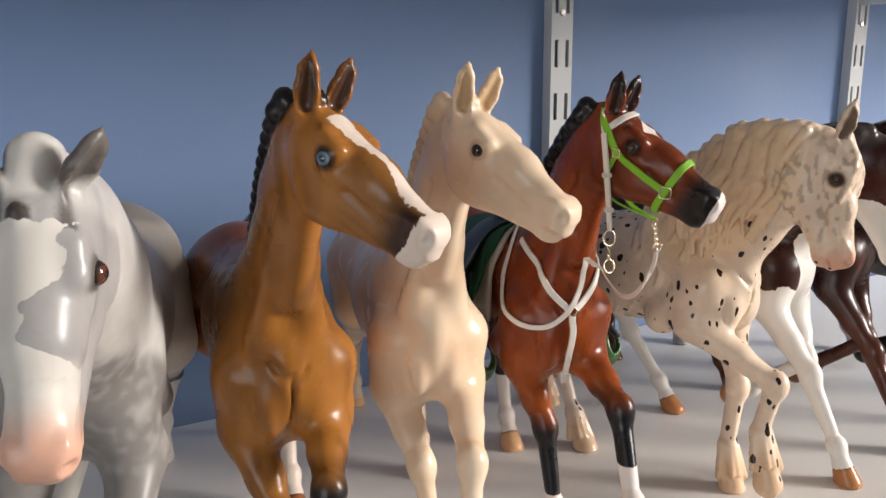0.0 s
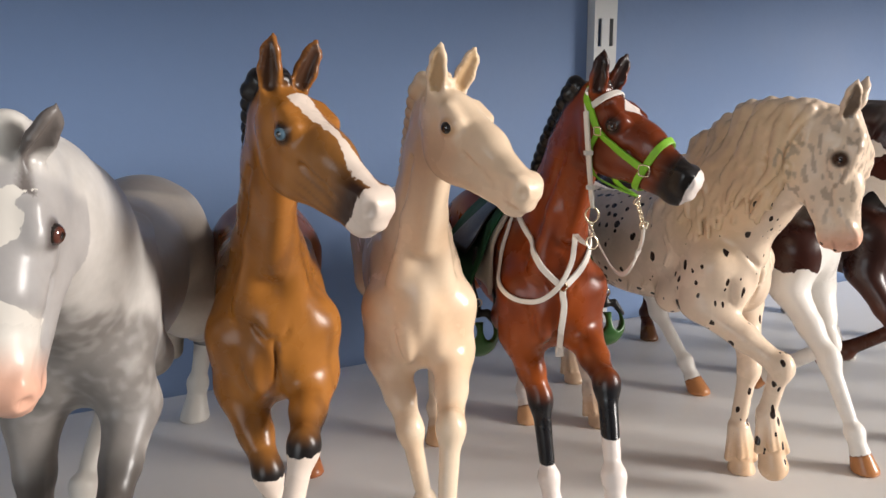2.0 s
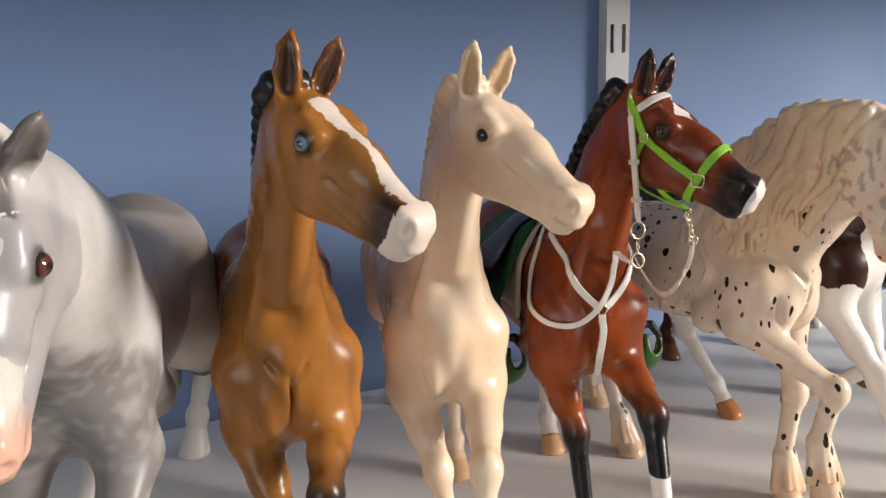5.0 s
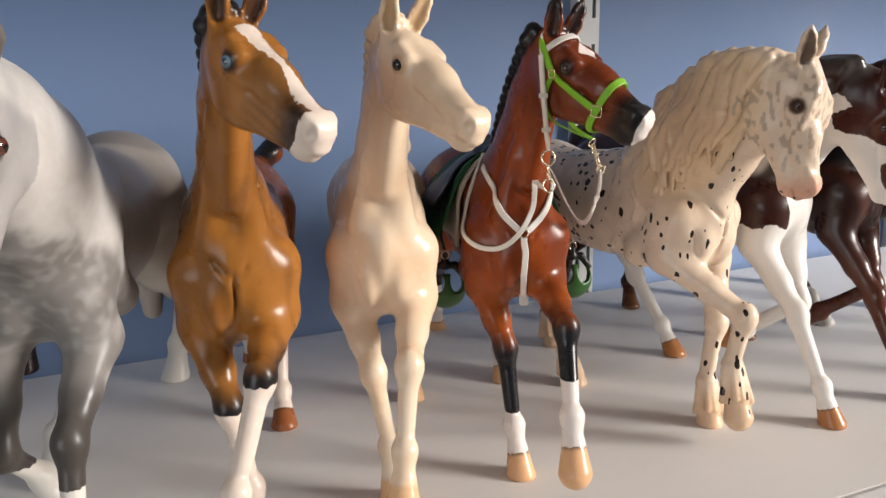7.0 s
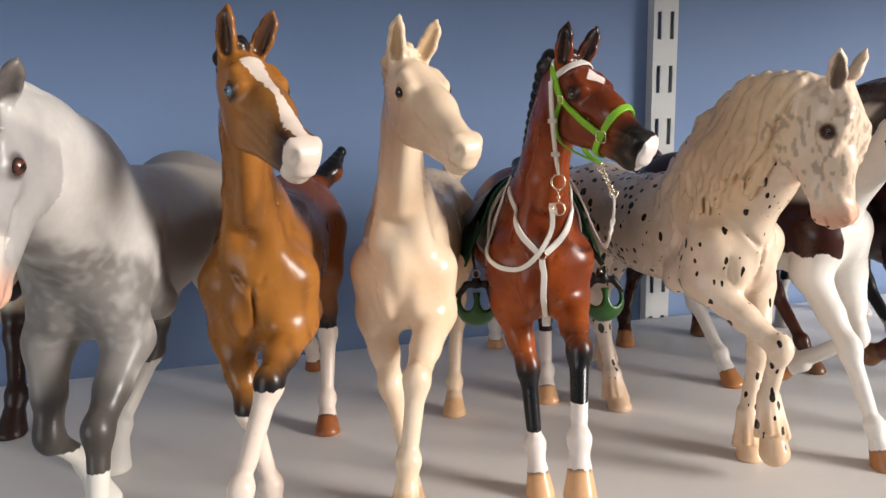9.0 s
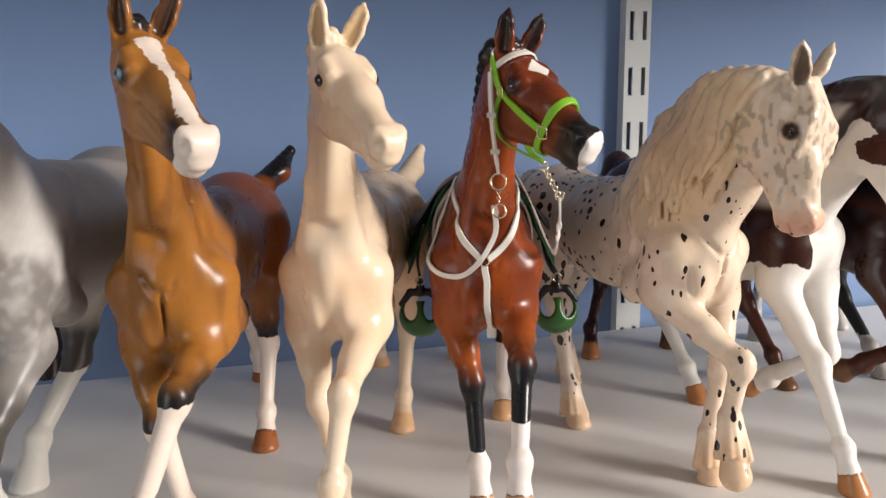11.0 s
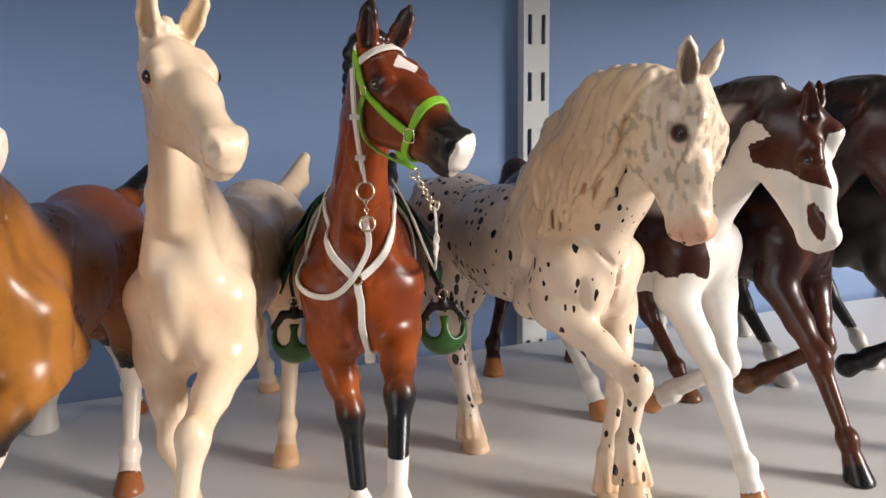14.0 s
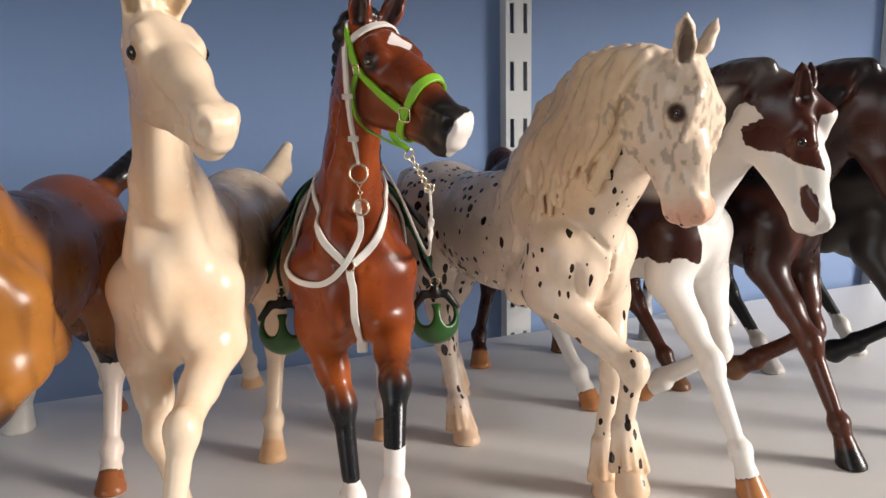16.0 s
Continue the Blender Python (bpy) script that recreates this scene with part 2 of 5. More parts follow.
    def value(self, p):
        """The field at points p, between the grid's nodes."""
        u = np.clip((np.atleast_2d(p) - self.lo) / self.step, 0, np.array(self.field.shape) - 1.001)
        i = u.astype(int)
        f = u - i
        out = 0
        for c in range(8):
            o = np.array([c & 1, c >> 1 & 1, c >> 2])
            w = np.prod(np.where(o, f, 1 - f), 1)
            j = i + o
            out = out + w * self.field[j[:, 0], j[:, 1], j[:, 2]]
        return out

    def slope(self, p):
        p = np.atleast_2d(np.array(p, float))
        e = self.step
        g = np.stack([self.value(p + e * d) - self.value(p - e * d) for d in np.eye(3)], 1)
        return g / (np.linalg.norm(g, axis=1, keepdims=True) + 1e-9)

    def onto(self, p, above=0.0, rounds=12):
        """Points p moved on to the skin, or that far above it."""
        p = np.atleast_2d(np.array(p, float)).copy()
        for _ in range(rounds):
            p -= 0.7 * ((self.value(p) - above)[:, None]) * self.slope(p)
        return p

    def skin(self):
        """Surface nets: one vertex for each cell that the surface crosses, one quad for each crossed edge."""
        f = self.field
        s = f < 0
        corner = [f[a:f.shape[0] - 1 + a, b:f.shape[1] - 1 + b, c:f.shape[2] - 1 + c] for a in (0, 1) for b in (0, 1) for c in (0, 1)]
        count = sum((c < 0).astype(np.int8) for c in corner)
        cells = np.argwhere((count > 0) & (count < 8))
        index = np.full(count.shape, -1, np.int64)
        index[tuple(cells.T)] = np.arange(len(cells))
        vals = np.stack([c[tuple(cells.T)] for c in corner], 1).astype(float)
        offs = np.array([(a, b, c) for a in (0, 1) for b in (0, 1) for c in (0, 1)], float)
        total, hits = np.zeros((len(cells), 3)), np.zeros((len(cells), 1))
        for m in range(8):
            for n in range(m + 1, 8):
                if np.abs(offs[m] - offs[n]).sum() == 1:
                    va, vb = vals[:, m], vals[:, n]
                    cross = (va < 0) != (vb < 0)
                    t = np.where(cross, va / np.where(cross, va - vb, 1), 0)[:, None]
                    total += cross[:, None] * (offs[m] + t * (offs[n] - offs[m]))
                    hits += cross[:, None]
        verts = self.lo + self.step * (cells + total / hits)
        faces = []
        for ax in range(3):
            lo_, hi_ = [slice(None)] * 3, [slice(None)] * 3
            lo_[ax], hi_[ax] = slice(0, -1), slice(1, None)
            a, b = s[tuple(lo_)], s[tuple(hi_)]
            e = np.argwhere(a != b)
            m, n = (ax + 1) % 3, (ax + 2) % 3
            e = e[(e[:, m] > 0) & (e[:, n] > 0) & (e[:, m] < f.shape[m] - 1) & (e[:, n] < f.shape[n] - 1)]
            quad = []
            for dm, dn in ((-1, -1), (0, -1), (0, 0), (-1, 0)):
                c = e.copy()
                c[:, m] += dm
                c[:, n] += dn
                quad.append(index[tuple(c.T)])
            quad = np.stack(quad, 1)
            flip = ~a[tuple(e.T)]
            quad[flip] = quad[flip][:, ::-1]
            faces.append(quad)
        return verts, np.concatenate(faces)


def unit(v):
    v = np.array(v, float)
    return v / np.linalg.norm(v)


def ramp(x, lo, hi):
    t = np.clip((x - lo) / (hi - lo), 0, 1)
    return t * t * (3 - 2 * t)


def from_line(v, a, b):
    """Distance of points v from the line piece a-b, and the share of the way along it."""
    a, b = np.array(a, float), np.array(b, float)
    t = np.clip((v - a) @ (b - a) / ((b - a) @ (b - a)), 0, 1)
    return np.linalg.norm(v - a - t[:, None] * (b - a), axis=1), t


class Paint:
    """Soft colours and sharp markings over the vertices of one figure."""

    def __init__(self, v, rgb):
        self.v = v
        self.colour = np.tile(np.array(rgb, float), (len(v), 1))
        self.patch = np.full(len(v), -0.01)
        self.spots = np.zeros(len(v))

    def lay(self, rgb, mask):
        m = np.clip(mask, 0, 1)[:, None]
        self.colour = self.colour * (1 - m) + np.array(rgb) * m

    def ear_lining(self, h, rgb, strength=0.9):
        for root, way, face, long in h.ear_frames:
            d = self.v - root
            along, out = d @ way / long, d @ face
            side = np.linalg.norm(d - np.outer(along * long, way) - np.outer(out, face), axis=1) / h.size
            wide = 0.0035 * np.sin(np.clip(along * 0.92 + 0.1, 0, 1) * math.pi) ** 0.6
            self.lay(rgb, strength * ramp(wide - side, -0.0003, 0.0006) * (out > -0.001) * (along > 0.06) * (along < 0.95))

    def nostrils(self, h, rgb, strength=0.9):
        for side in (-1, 1):
            self.lay(rgb, strength * ramp(-np.linalg.norm(self.v - h.at(0.0640, side * 0.0072, -0.0062), axis=1), -0.0026 * h.size, -0.0014 * h.size))
            near, _ = from_line(self.v, h.at(0.050, side * 0.0085, -0.0155), h.at(0.064, side * 0.0060, -0.0142))
            self.lay(rgb, 0.6 * strength * ramp(-near, -0.0016, -0.0008))

    def mark(self, inside):
        self.patch = np.maximum(self.patch, inside)


def figure(name, clay, paint_it, mat, eyes, label, m, scale=1.0, iris=(0.02, 0.012, 0.01), eye_radius=0.0027):
    """The skinned figure with its painted eyes as one mesh."""
    verts, faces = clay.skin()
    p = Paint(verts, (0.5, 0.5, 0.5))
    paint_it(p)
    points, polys, cols, n_skin = [verts], [faces], [p.colour], len(faces)
    base = len(verts)
    rings, around = 8, 14
    for centre, out in eyes:
        out = unit(out)
        side = unit(np.cross(out, (0, 0, 1)))
        upw = np.cross(side, out)
        ball, shade = [], []
        for r in range(rings + 1):
            a = math.pi * 0.62 * r / rings
            for s in range(around):
                b = 2 * math.pi * s / around
                ball.append(np.array(centre) + eye_radius * (math.cos(a) * out + math.sin(a) * (math.cos(b) * side + math.sin(b) * upw)))
                shade.append((0.006, 0.005, 0.005) if r <= 1 else iris if r <= 3 else (0.02, 0.015, 0.012))
        grid = [[base + r * around + s, base + (r + 1) * around + s, base + (r + 1) * around + (s + 1) % around, base + r * around + (s + 1) % around] for r in range(rings) for s in range(around)]
        points.append(np.array(ball))
        polys.append(np.array(grid))
        cols.append(np.array(shade))
        base += len(ball)
    verts, faces, colour = np.concatenate(points), np.concatenate(polys), np.concatenate(cols)
    mesh = bpy.data.meshes.new(name)
    mesh.vertices.add(len(verts))
    mesh.vertices.foreach_set("co", verts.astype(np.float32).ravel())
    mesh.loops.add(faces.size)
    mesh.loops.foreach_set("vertex_index", faces.astype(np.int32).ravel())
    mesh.polygons.add(len(faces))
    mesh.polygons.foreach_set("loop_start", np.arange(0, faces.size, 4, dtype=np.int32))
    mesh.polygons.foreach_set("loop_total", np.full(len(faces), 4, np.int32))
    mesh.materials.append(mat)
    mesh.materials.append(EYE_GLOSS)
    mesh.polygons.foreach_set("material_index", (np.arange(len(faces)) >= n_skin).astype(np.int32))
    mesh.polygons.foreach_set("use_smooth", np.ones(len(faces), bool))
    mesh.update(calc_edges=True)
    att = mesh.attributes.new("coat", "FLOAT_COLOR", "POINT")
    att.data.foreach_set("color", np.c_[colour, np.ones(len(colour))].astype(np.float32).ravel())
    more = len(verts) - len(p.patch)
    for key, values, rest in (("patch", p.patch, -0.01), ("spots", p.spots, 0.0)):
        a = mesh.attributes.new(key, "FLOAT", "POINT")
        a.data.foreach_set("value", np.r_[values, np.full(more, rest)].astype(np.float32))
    ob = new(name, mesh)
    ob.matrix_world = m @ Matrix.Scale(scale, 4)
    return tagged(ob, label, "model horse", "model horses on the shelf")


# ---- horse anatomy; a horse faces -y, its left is +x ----
class Head:
    """Axes of a head: ahead along the nose, left, and up off the forehead."""

    def __init__(self, poll, nose, tilt=0.0):
        self.poll = np.array(poll, float)
        self.ahead = unit(np.array(nose, float) - self.poll)
        self.size = np.linalg.norm(np.array(nose, float) - self.poll) / 0.066
        left = unit(np.cross((0, 0, 1), self.ahead))
        up = np.cross(self.ahead, left)
        c, s = math.cos(radians(tilt)), math.sin(radians(tilt))
        self.left, self.up = c * left + s * up, c * up - s * left

    def at(self, a, l, u):
        return self.poll + self.size * (a * self.ahead + l * self.left + u * self.up)

    def inside(self, v):
        d = (v - self.poll) / self.size
        return d @ self.ahead, d @ self.left, d @ self.up


def sculpt_head(c, h, ear_out=0.14, ear_ahead=0.15, ear_long=0.0205, heavy=1.0, ear_up=None, ear_face=None):
    s = h.size
    h.ear_frames = []
    axes = (h.ahead, h.left, h.up)
    flat = (h.left, 1.12)
    c.ball(h.at(0.006, 0, -0.006), (0.0125 * s, 0.0108 * s, 0.0125 * s), 0.006, axes)
    c.bone(h.at(0.010, 0, -0.0035), 0.0105 * s * heavy, h.at(0.034, 0, -0.0040), 0.0085 * s * heavy, 0.005, (h.left, 1.0))
    c.bone(h.at(0.032, 0, -0.0045), 0.0083 * s * heavy, h.at(0.056, 0, -0.0075), 0.0068 * s * heavy, 0.005, flat)
    for side in (-1, 1):
        c.ball(h.at(0.0175, side * 0.0052, -0.0165), (0.0135 * s, 0.0052 * s * heavy, 0.0125 * s), 0.006, axes)
        c.bone(h.at(0.020, side * 0.0093, -0.0055), 0.0022 * s, h.at(0.037, side * 0.0064, -0.0085), 0.0014 * s, 0.004)
        c.bone(h.at(0.013, side * 0.0088, 0.0030), 0.0028 * s, h.at(0.021, side * 0.0094, 0.0020), 0.0024 * s, 0.004)
        c.ball(h.at(0.0185, side * 0.0098, -0.0020), 0.0042 * s, 0.003)
        c.ball(h.at(0.0603, side * 0.0046, -0.0066), (0.0050 * s, 0.0033 * s * heavy, 0.0048 * s), 0.0025, axes)
        c.bone(h.at(0.044, side * 0.0050, -0.0085), 0.0018 * s, h.at(0.058, side * 0.0058, -0.0035), 0.0016 * s, 0.003)
    c.bone(h.at(0.028, 0, -0.0185), 0.0085 * s * heavy, h.at(0.056, 0, -0.0155), 0.0056 * s * heavy, 0.006)
    c.ball(h.at(0.0600, 0, -0.0088), (0.0066 * s, 0.0068 * s * heavy, 0.0072 * s), 0.003, axes)
    c.ball(h.at(0.0615, 0, -0.0135), (0.0052 * s, 0.0062 * s * heavy, 0.0034 * s), 0.002, axes)
    c.ball(h.at(0.0575, 0, -0.0180), (0.0062 * s, 0.0056 * s * heavy, 0.0040 * s), 0.0025, axes)
    for side in (-1, 1):
        c.ball(h.at(0.0640, side * 0.0078, -0.0062), (0.0024 * s, 0.0030 * s, 0.0037 * s), 0.0010, axes, cut=True)
        c.bone(h.at(0.050, side * 0.0085, -0.0155), 0.0007, h.at(0.064, side * 0.0060, -0.0142), 0.0007, 0.0012, cut=True)
        c.bone(h.at(0.030, side * 0.0090, -0.0085), 0.0010, h.at(0.047, side * 0.0070, -0.0130), 0.0008, 0.0025, cut=True)
        up = -h.ahead * 0.55 + h.up * 0.85 if ear_up is None else np.array(ear_up, float)
        way = unit(up + side * ear_out * h.left + ear_ahead * h.ahead)
        face = unit(h.ahead * 0.8 + side * 0.55 * h.left + 0.2 * h.up)
        if ear_face is not None:
            face = unit(np.array(ear_face, float) + side * 0.25 * h.left)
        face = unit(face - (face @ way) * way)
        root = h.at(0.001, side * 0.0068, 0.0035)
        tip = root + way * ear_long * s - side * 0.0010 * h.left
        h.ear_frames.append((root, way, face, ear_long * s))
        low, high = root + way * ear_long * 0.42 * s, root + way * ear_long * 0.74 * s
        c.bone(root - way * 0.002, 0.0036 * s, low, 0.0046 * s, 0.003, (face, 1.4))
        c.bone(low, 0.0046 * s, high, 0.0036 * s, 0.0015, (face, 1.6))
        c.bone(high, 0.0036 * s, tip, 0.0012 * s, 0.0020, (face, 1.5))
        c.bone(root + face * 0.0050 * s + way * 0.004 * s, 0.0044 * s, root + way * ear_long * 0.86 * s + face * 0.0026 * s, 0.0012 * s, 0.0012, (face, 0.75), cut=True)
    return [(h.at(0.0190, side * 0.0120, -0.0020), side * h.left + 0.25 * h.ahead + 0.15 * h.up) for side in (-1, 1)]


def sculpt_trunk(c, long=1.0, deep=1.0, wide=1.0, drop=0.0, fore=0.80, crease=0.4):
    """Chest, ribs, back and hindquarters of a horse about 0.24 m high."""
    L, W, F = long, wide, wide * fore
    z = lambda v: 0.135 + (v - 0.135) * deep - drop
    c.ball((0, 0.098 * L, z(0.134)), (0.0285 * W, 0.078 * L, 0.0355 * deep), 0.012)
    c.ball((0, 0.034 * L, z(0.136)), (0.0270 * F, 0.040 * L, 0.0370 * deep), 0.012)
    c.ball((0, 0.170 * L, z(0.140)), (0.0305 * W, 0.042 * L, 0.0315 * deep), 0.014)
    c.bone((0, 0.045 * L, z(0.160)), 0.0130, (0, 0.085 * L, z(0.156)), 0.0135, 0.012)
    for s in (-1, 1):
        c.ball((s * 0.0105 * F, 0.0110, z(0.127)), (0.0125 * F, 0.0150, 0.0205 * deep), 0.0028)
        c.bone((s * 0.0185 * F, 0.058 * L, z(0.162)), 0.0085, (s * 0.0205 * F, 0.015, z(0.137)), 0.0110, 0.006)
        c.bone((s * 0.0205 * F, 0.016, z(0.136)), 0.0100, (s * 0.0225 * F, 0.044, z(0.112)), 0.0110, 0.006)
        c.ball((s * 0.0165 * W, 0.183 * L, z(0.126)), (0.0150 * W, 0.0290 * L, 0.0330 * deep), 0.008)
    c.ball((0, 0.0310, z(0.112)), (0.0140 * F, 0.0190, 0.0130), 0.008)
    c.ball((0, 0.0080, z(0.148)), (0.0120 * F, 0.0120, 0.0150), 0.010)
    if crease > 0.2:
        c.bone((0, -0.0060, z(0.139)), 0.0014 * crease, (0, 0.0020, z(0.112)), 0.0022 * crease, 0.0030, cut=True)
    for s in (-1, 1):
        if crease > 0.2:
            c.bone((s * 0.0235 * F, 0.0060, z(0.160)), 0.0014 * crease, (s * 0.0040 * F, -0.0068, z(0.138)), 0.0018 * crease, 0.0030, cut=True)
        c.bone((s * 0.0225 * F, 0.0010, z(0.132)), 0.0014, (s * 0.0165 * F, 0.0030, z(0.110)), 0.0016, 0.0034, cut=True)
        c.bone((s * 0.0310 * W, 0.060 * L, z(0.150)), 0.0018, (s * 0.0305 * W, 0.064 * L, z(0.118)), 0.0020, 0.0060, cut=True)


def sculpt_fore(c, side, elbow, knee, fetlock, toe, stout=1.0, feather=0.0):
    e, k, f, t = (np.array(p, float) for p in (elbow, knee, fetlock, toe))
    w = stout
    top = np.array((side * 0.0150, e[1] - 0.002, e[2] + 0.024))
    c.bone(top, 0.0125 * w, e, 0.0108 * w, 0.012)
    c.bone(e, 0.0112 * w, e + 0.55 * (k - e), 0.0078 * w, 0.006)
    c.bone(e + 0.55 * (k - e), 0.0076 * w, k, 0.0060 * w, 0.004)
    c.ball(k + np.array((0, -0.0012, 0)), (0.0057 * w, 0.0058 * w, 0.0090 * w), 0.005)
    c.bone(e + np.array((side * 0.004, -0.006, -0.004)), 0.0050 * w, e + 0.62 * (k - e) + np.array((side * 0.0015, -0.003, 0)), 0.0030 * w, 0.0035)
    c.bone(e + np.array((-side * 0.005, -0.004, -0.004)), 0.0040 * w, e + 0.55 * (k - e) + np.array((-side * 0.002, -0.002, 0)), 0.0028 * w, 0.0035)
    c.bone(k, 0.0054 * w, f + 0.22 * (k - f), 0.0043 * w, 0.004)
    c.bone(k + np.array((0, 0.0030, -0.004)), 0.0030 * w, f + np.array((0, 0.0030, 0.004)), 0.0030 * w, 0.003)
    sculpt_foot(c, f, t, w, feather)


def sculpt_hind(c, side, stifle, hock, fetlock, toe, stout=1.0, feather=0.0):
    s, k, f, t = (np.array(p, float) for p in (stifle, hock, fetlock, toe))
    w = stout
    c.bone((side * 0.0155, s[1] + 0.018, s[2] + 0.024), 0.0200 * w, s, 0.0145 * w, 0.010)
    c.bone(s, 0.0135 * w, s + 0.6 * (k - s), 0.0082 * w, 0.008)
    c.bone(s + 0.6 * (k - s), 0.0080 * w, k, 0.0058 * w, 0.005)
    c.ball(k + np.array((0, 0.0020, 0.001)), (0.0056 * w, 0.0082 * w, 0.0085 * w), 0.004)
    c.bone(k, 0.0056 * w, f + 0.2 * (k - f), 0.0045 * w, 0.004)
    sculpt_foot(c, f, t, w, feather)


def sculpt_foot(c, f, t, w, feather):
    c.ball(f, 0.0060 * w, 0.004)
    up = f + 0.52 * (t - f)
    c.bone(f, 0.0052 * w, up, 0.0054 * w, 0.004)
    c.bone(up, 0.0062 * w, t, 0.0087 * w, 0.0015)
    if feather:
        for n in range(13):
            a = 2 * math.pi * n / 13
            d = np.array((math.cos(a), math.sin(a), 0))
            c.bone(f + 0.0045 * d + (0, 0, 0.003), 0.0020, up + (0.0072 + 0.0016 * math.sin(3 * a + n)) * d + (0, 0, -0.0015 + 0.002 * math.sin(5 * n)), 0.0024 * feather, 0.0010)


def hoof_tone(p, f, t, rgb, edge=0.55):
    f, t = np.array(f, float), np.array(t, float)
    way = unit(t - f)
    along = (p.v - f) @ way / np.linalg.norm(t - f)
    near, _ = from_line(p.v, f, t + way * 0.006)
    p.lay(rgb, ramp(along, edge - 0.06, edge + 0.06) * (near < 0.016))

HEAD_A = ((0.0096, -0.0233, 0.2407), (0.0438, -0.0685, 0.2103))
HEAD_B = ((0.0072, -0.0325, 0.2409), (0.0405, -0.0780, 0.2105))
CROSSED = (((-0.0165, 0.022, 0.108), (-0.007, 0.000, 0.074), (0.000, 0.004, 0.030), (0.002, 0.000, 0.0)),
           ((0.0165, 0.016, 0.110), (0.0105, -0.030, 0.089), (0.0065, -0.044, 0.052), (0.0045, -0.052, 0.026)))
REACHING = (CROSSED[0], ((0.0165, 0.014, 0.114), (0.0085, -0.026, 0.098), (-0.0045, -0.046, 0.056), (-0.0095, -0.056, 0.028)))
APART = (((-0.0165, 0.022, 0.108), (-0.0075, 0.010, 0.072), (-0.0045, 0.001, 0.028), (-0.0025, -0.008, 0.0)),
         ((0.0165, 0.014, 0.112), (0.0155, -0.031, 0.097), (0.0125, -0.053, 0.057), (0.0115, -0.063, 0.031)))
HIND_A = (((-0.018, 0.168, 0.108), (-0.015, 0.235, 0.058), (-0.014, 0.247, 0.022), (-0.0134, 0.253, 0.0)),
          ((0.018, 0.152, 0.108), (0.020, 0.158, 0.060), (0.0185, 0.140, 0.020), (0.0185, 0.1276, 0.0)))
HIND_B = (((-0.018, 0.168, 0.108), (-0.006, 0.233, 0.058), (-0.002, 0.245, 0.022), (-0.0005, 0.250, 0.0)), HIND_A[1])


def crest_knobs(c, start, end, bow, count, radius):
    """A plaited mane: knobs in a row over the crest."""
    a, b = np.array(start), np.array(end)
    for n in range(count):
        t = n / (count - 1)
        p = a + t * (b - a) + np.array((-0.002, bow * math.sin(math.pi * t), 0))
        c.ball(p, (radius * 0.75, radius, radius * (0.9 + 0.2 * math.sin(5 * n))), 0.0015)
        c.ball(p + np.array((-0.003, 0.001, -0.004)), radius * 0.7, 0.0015)


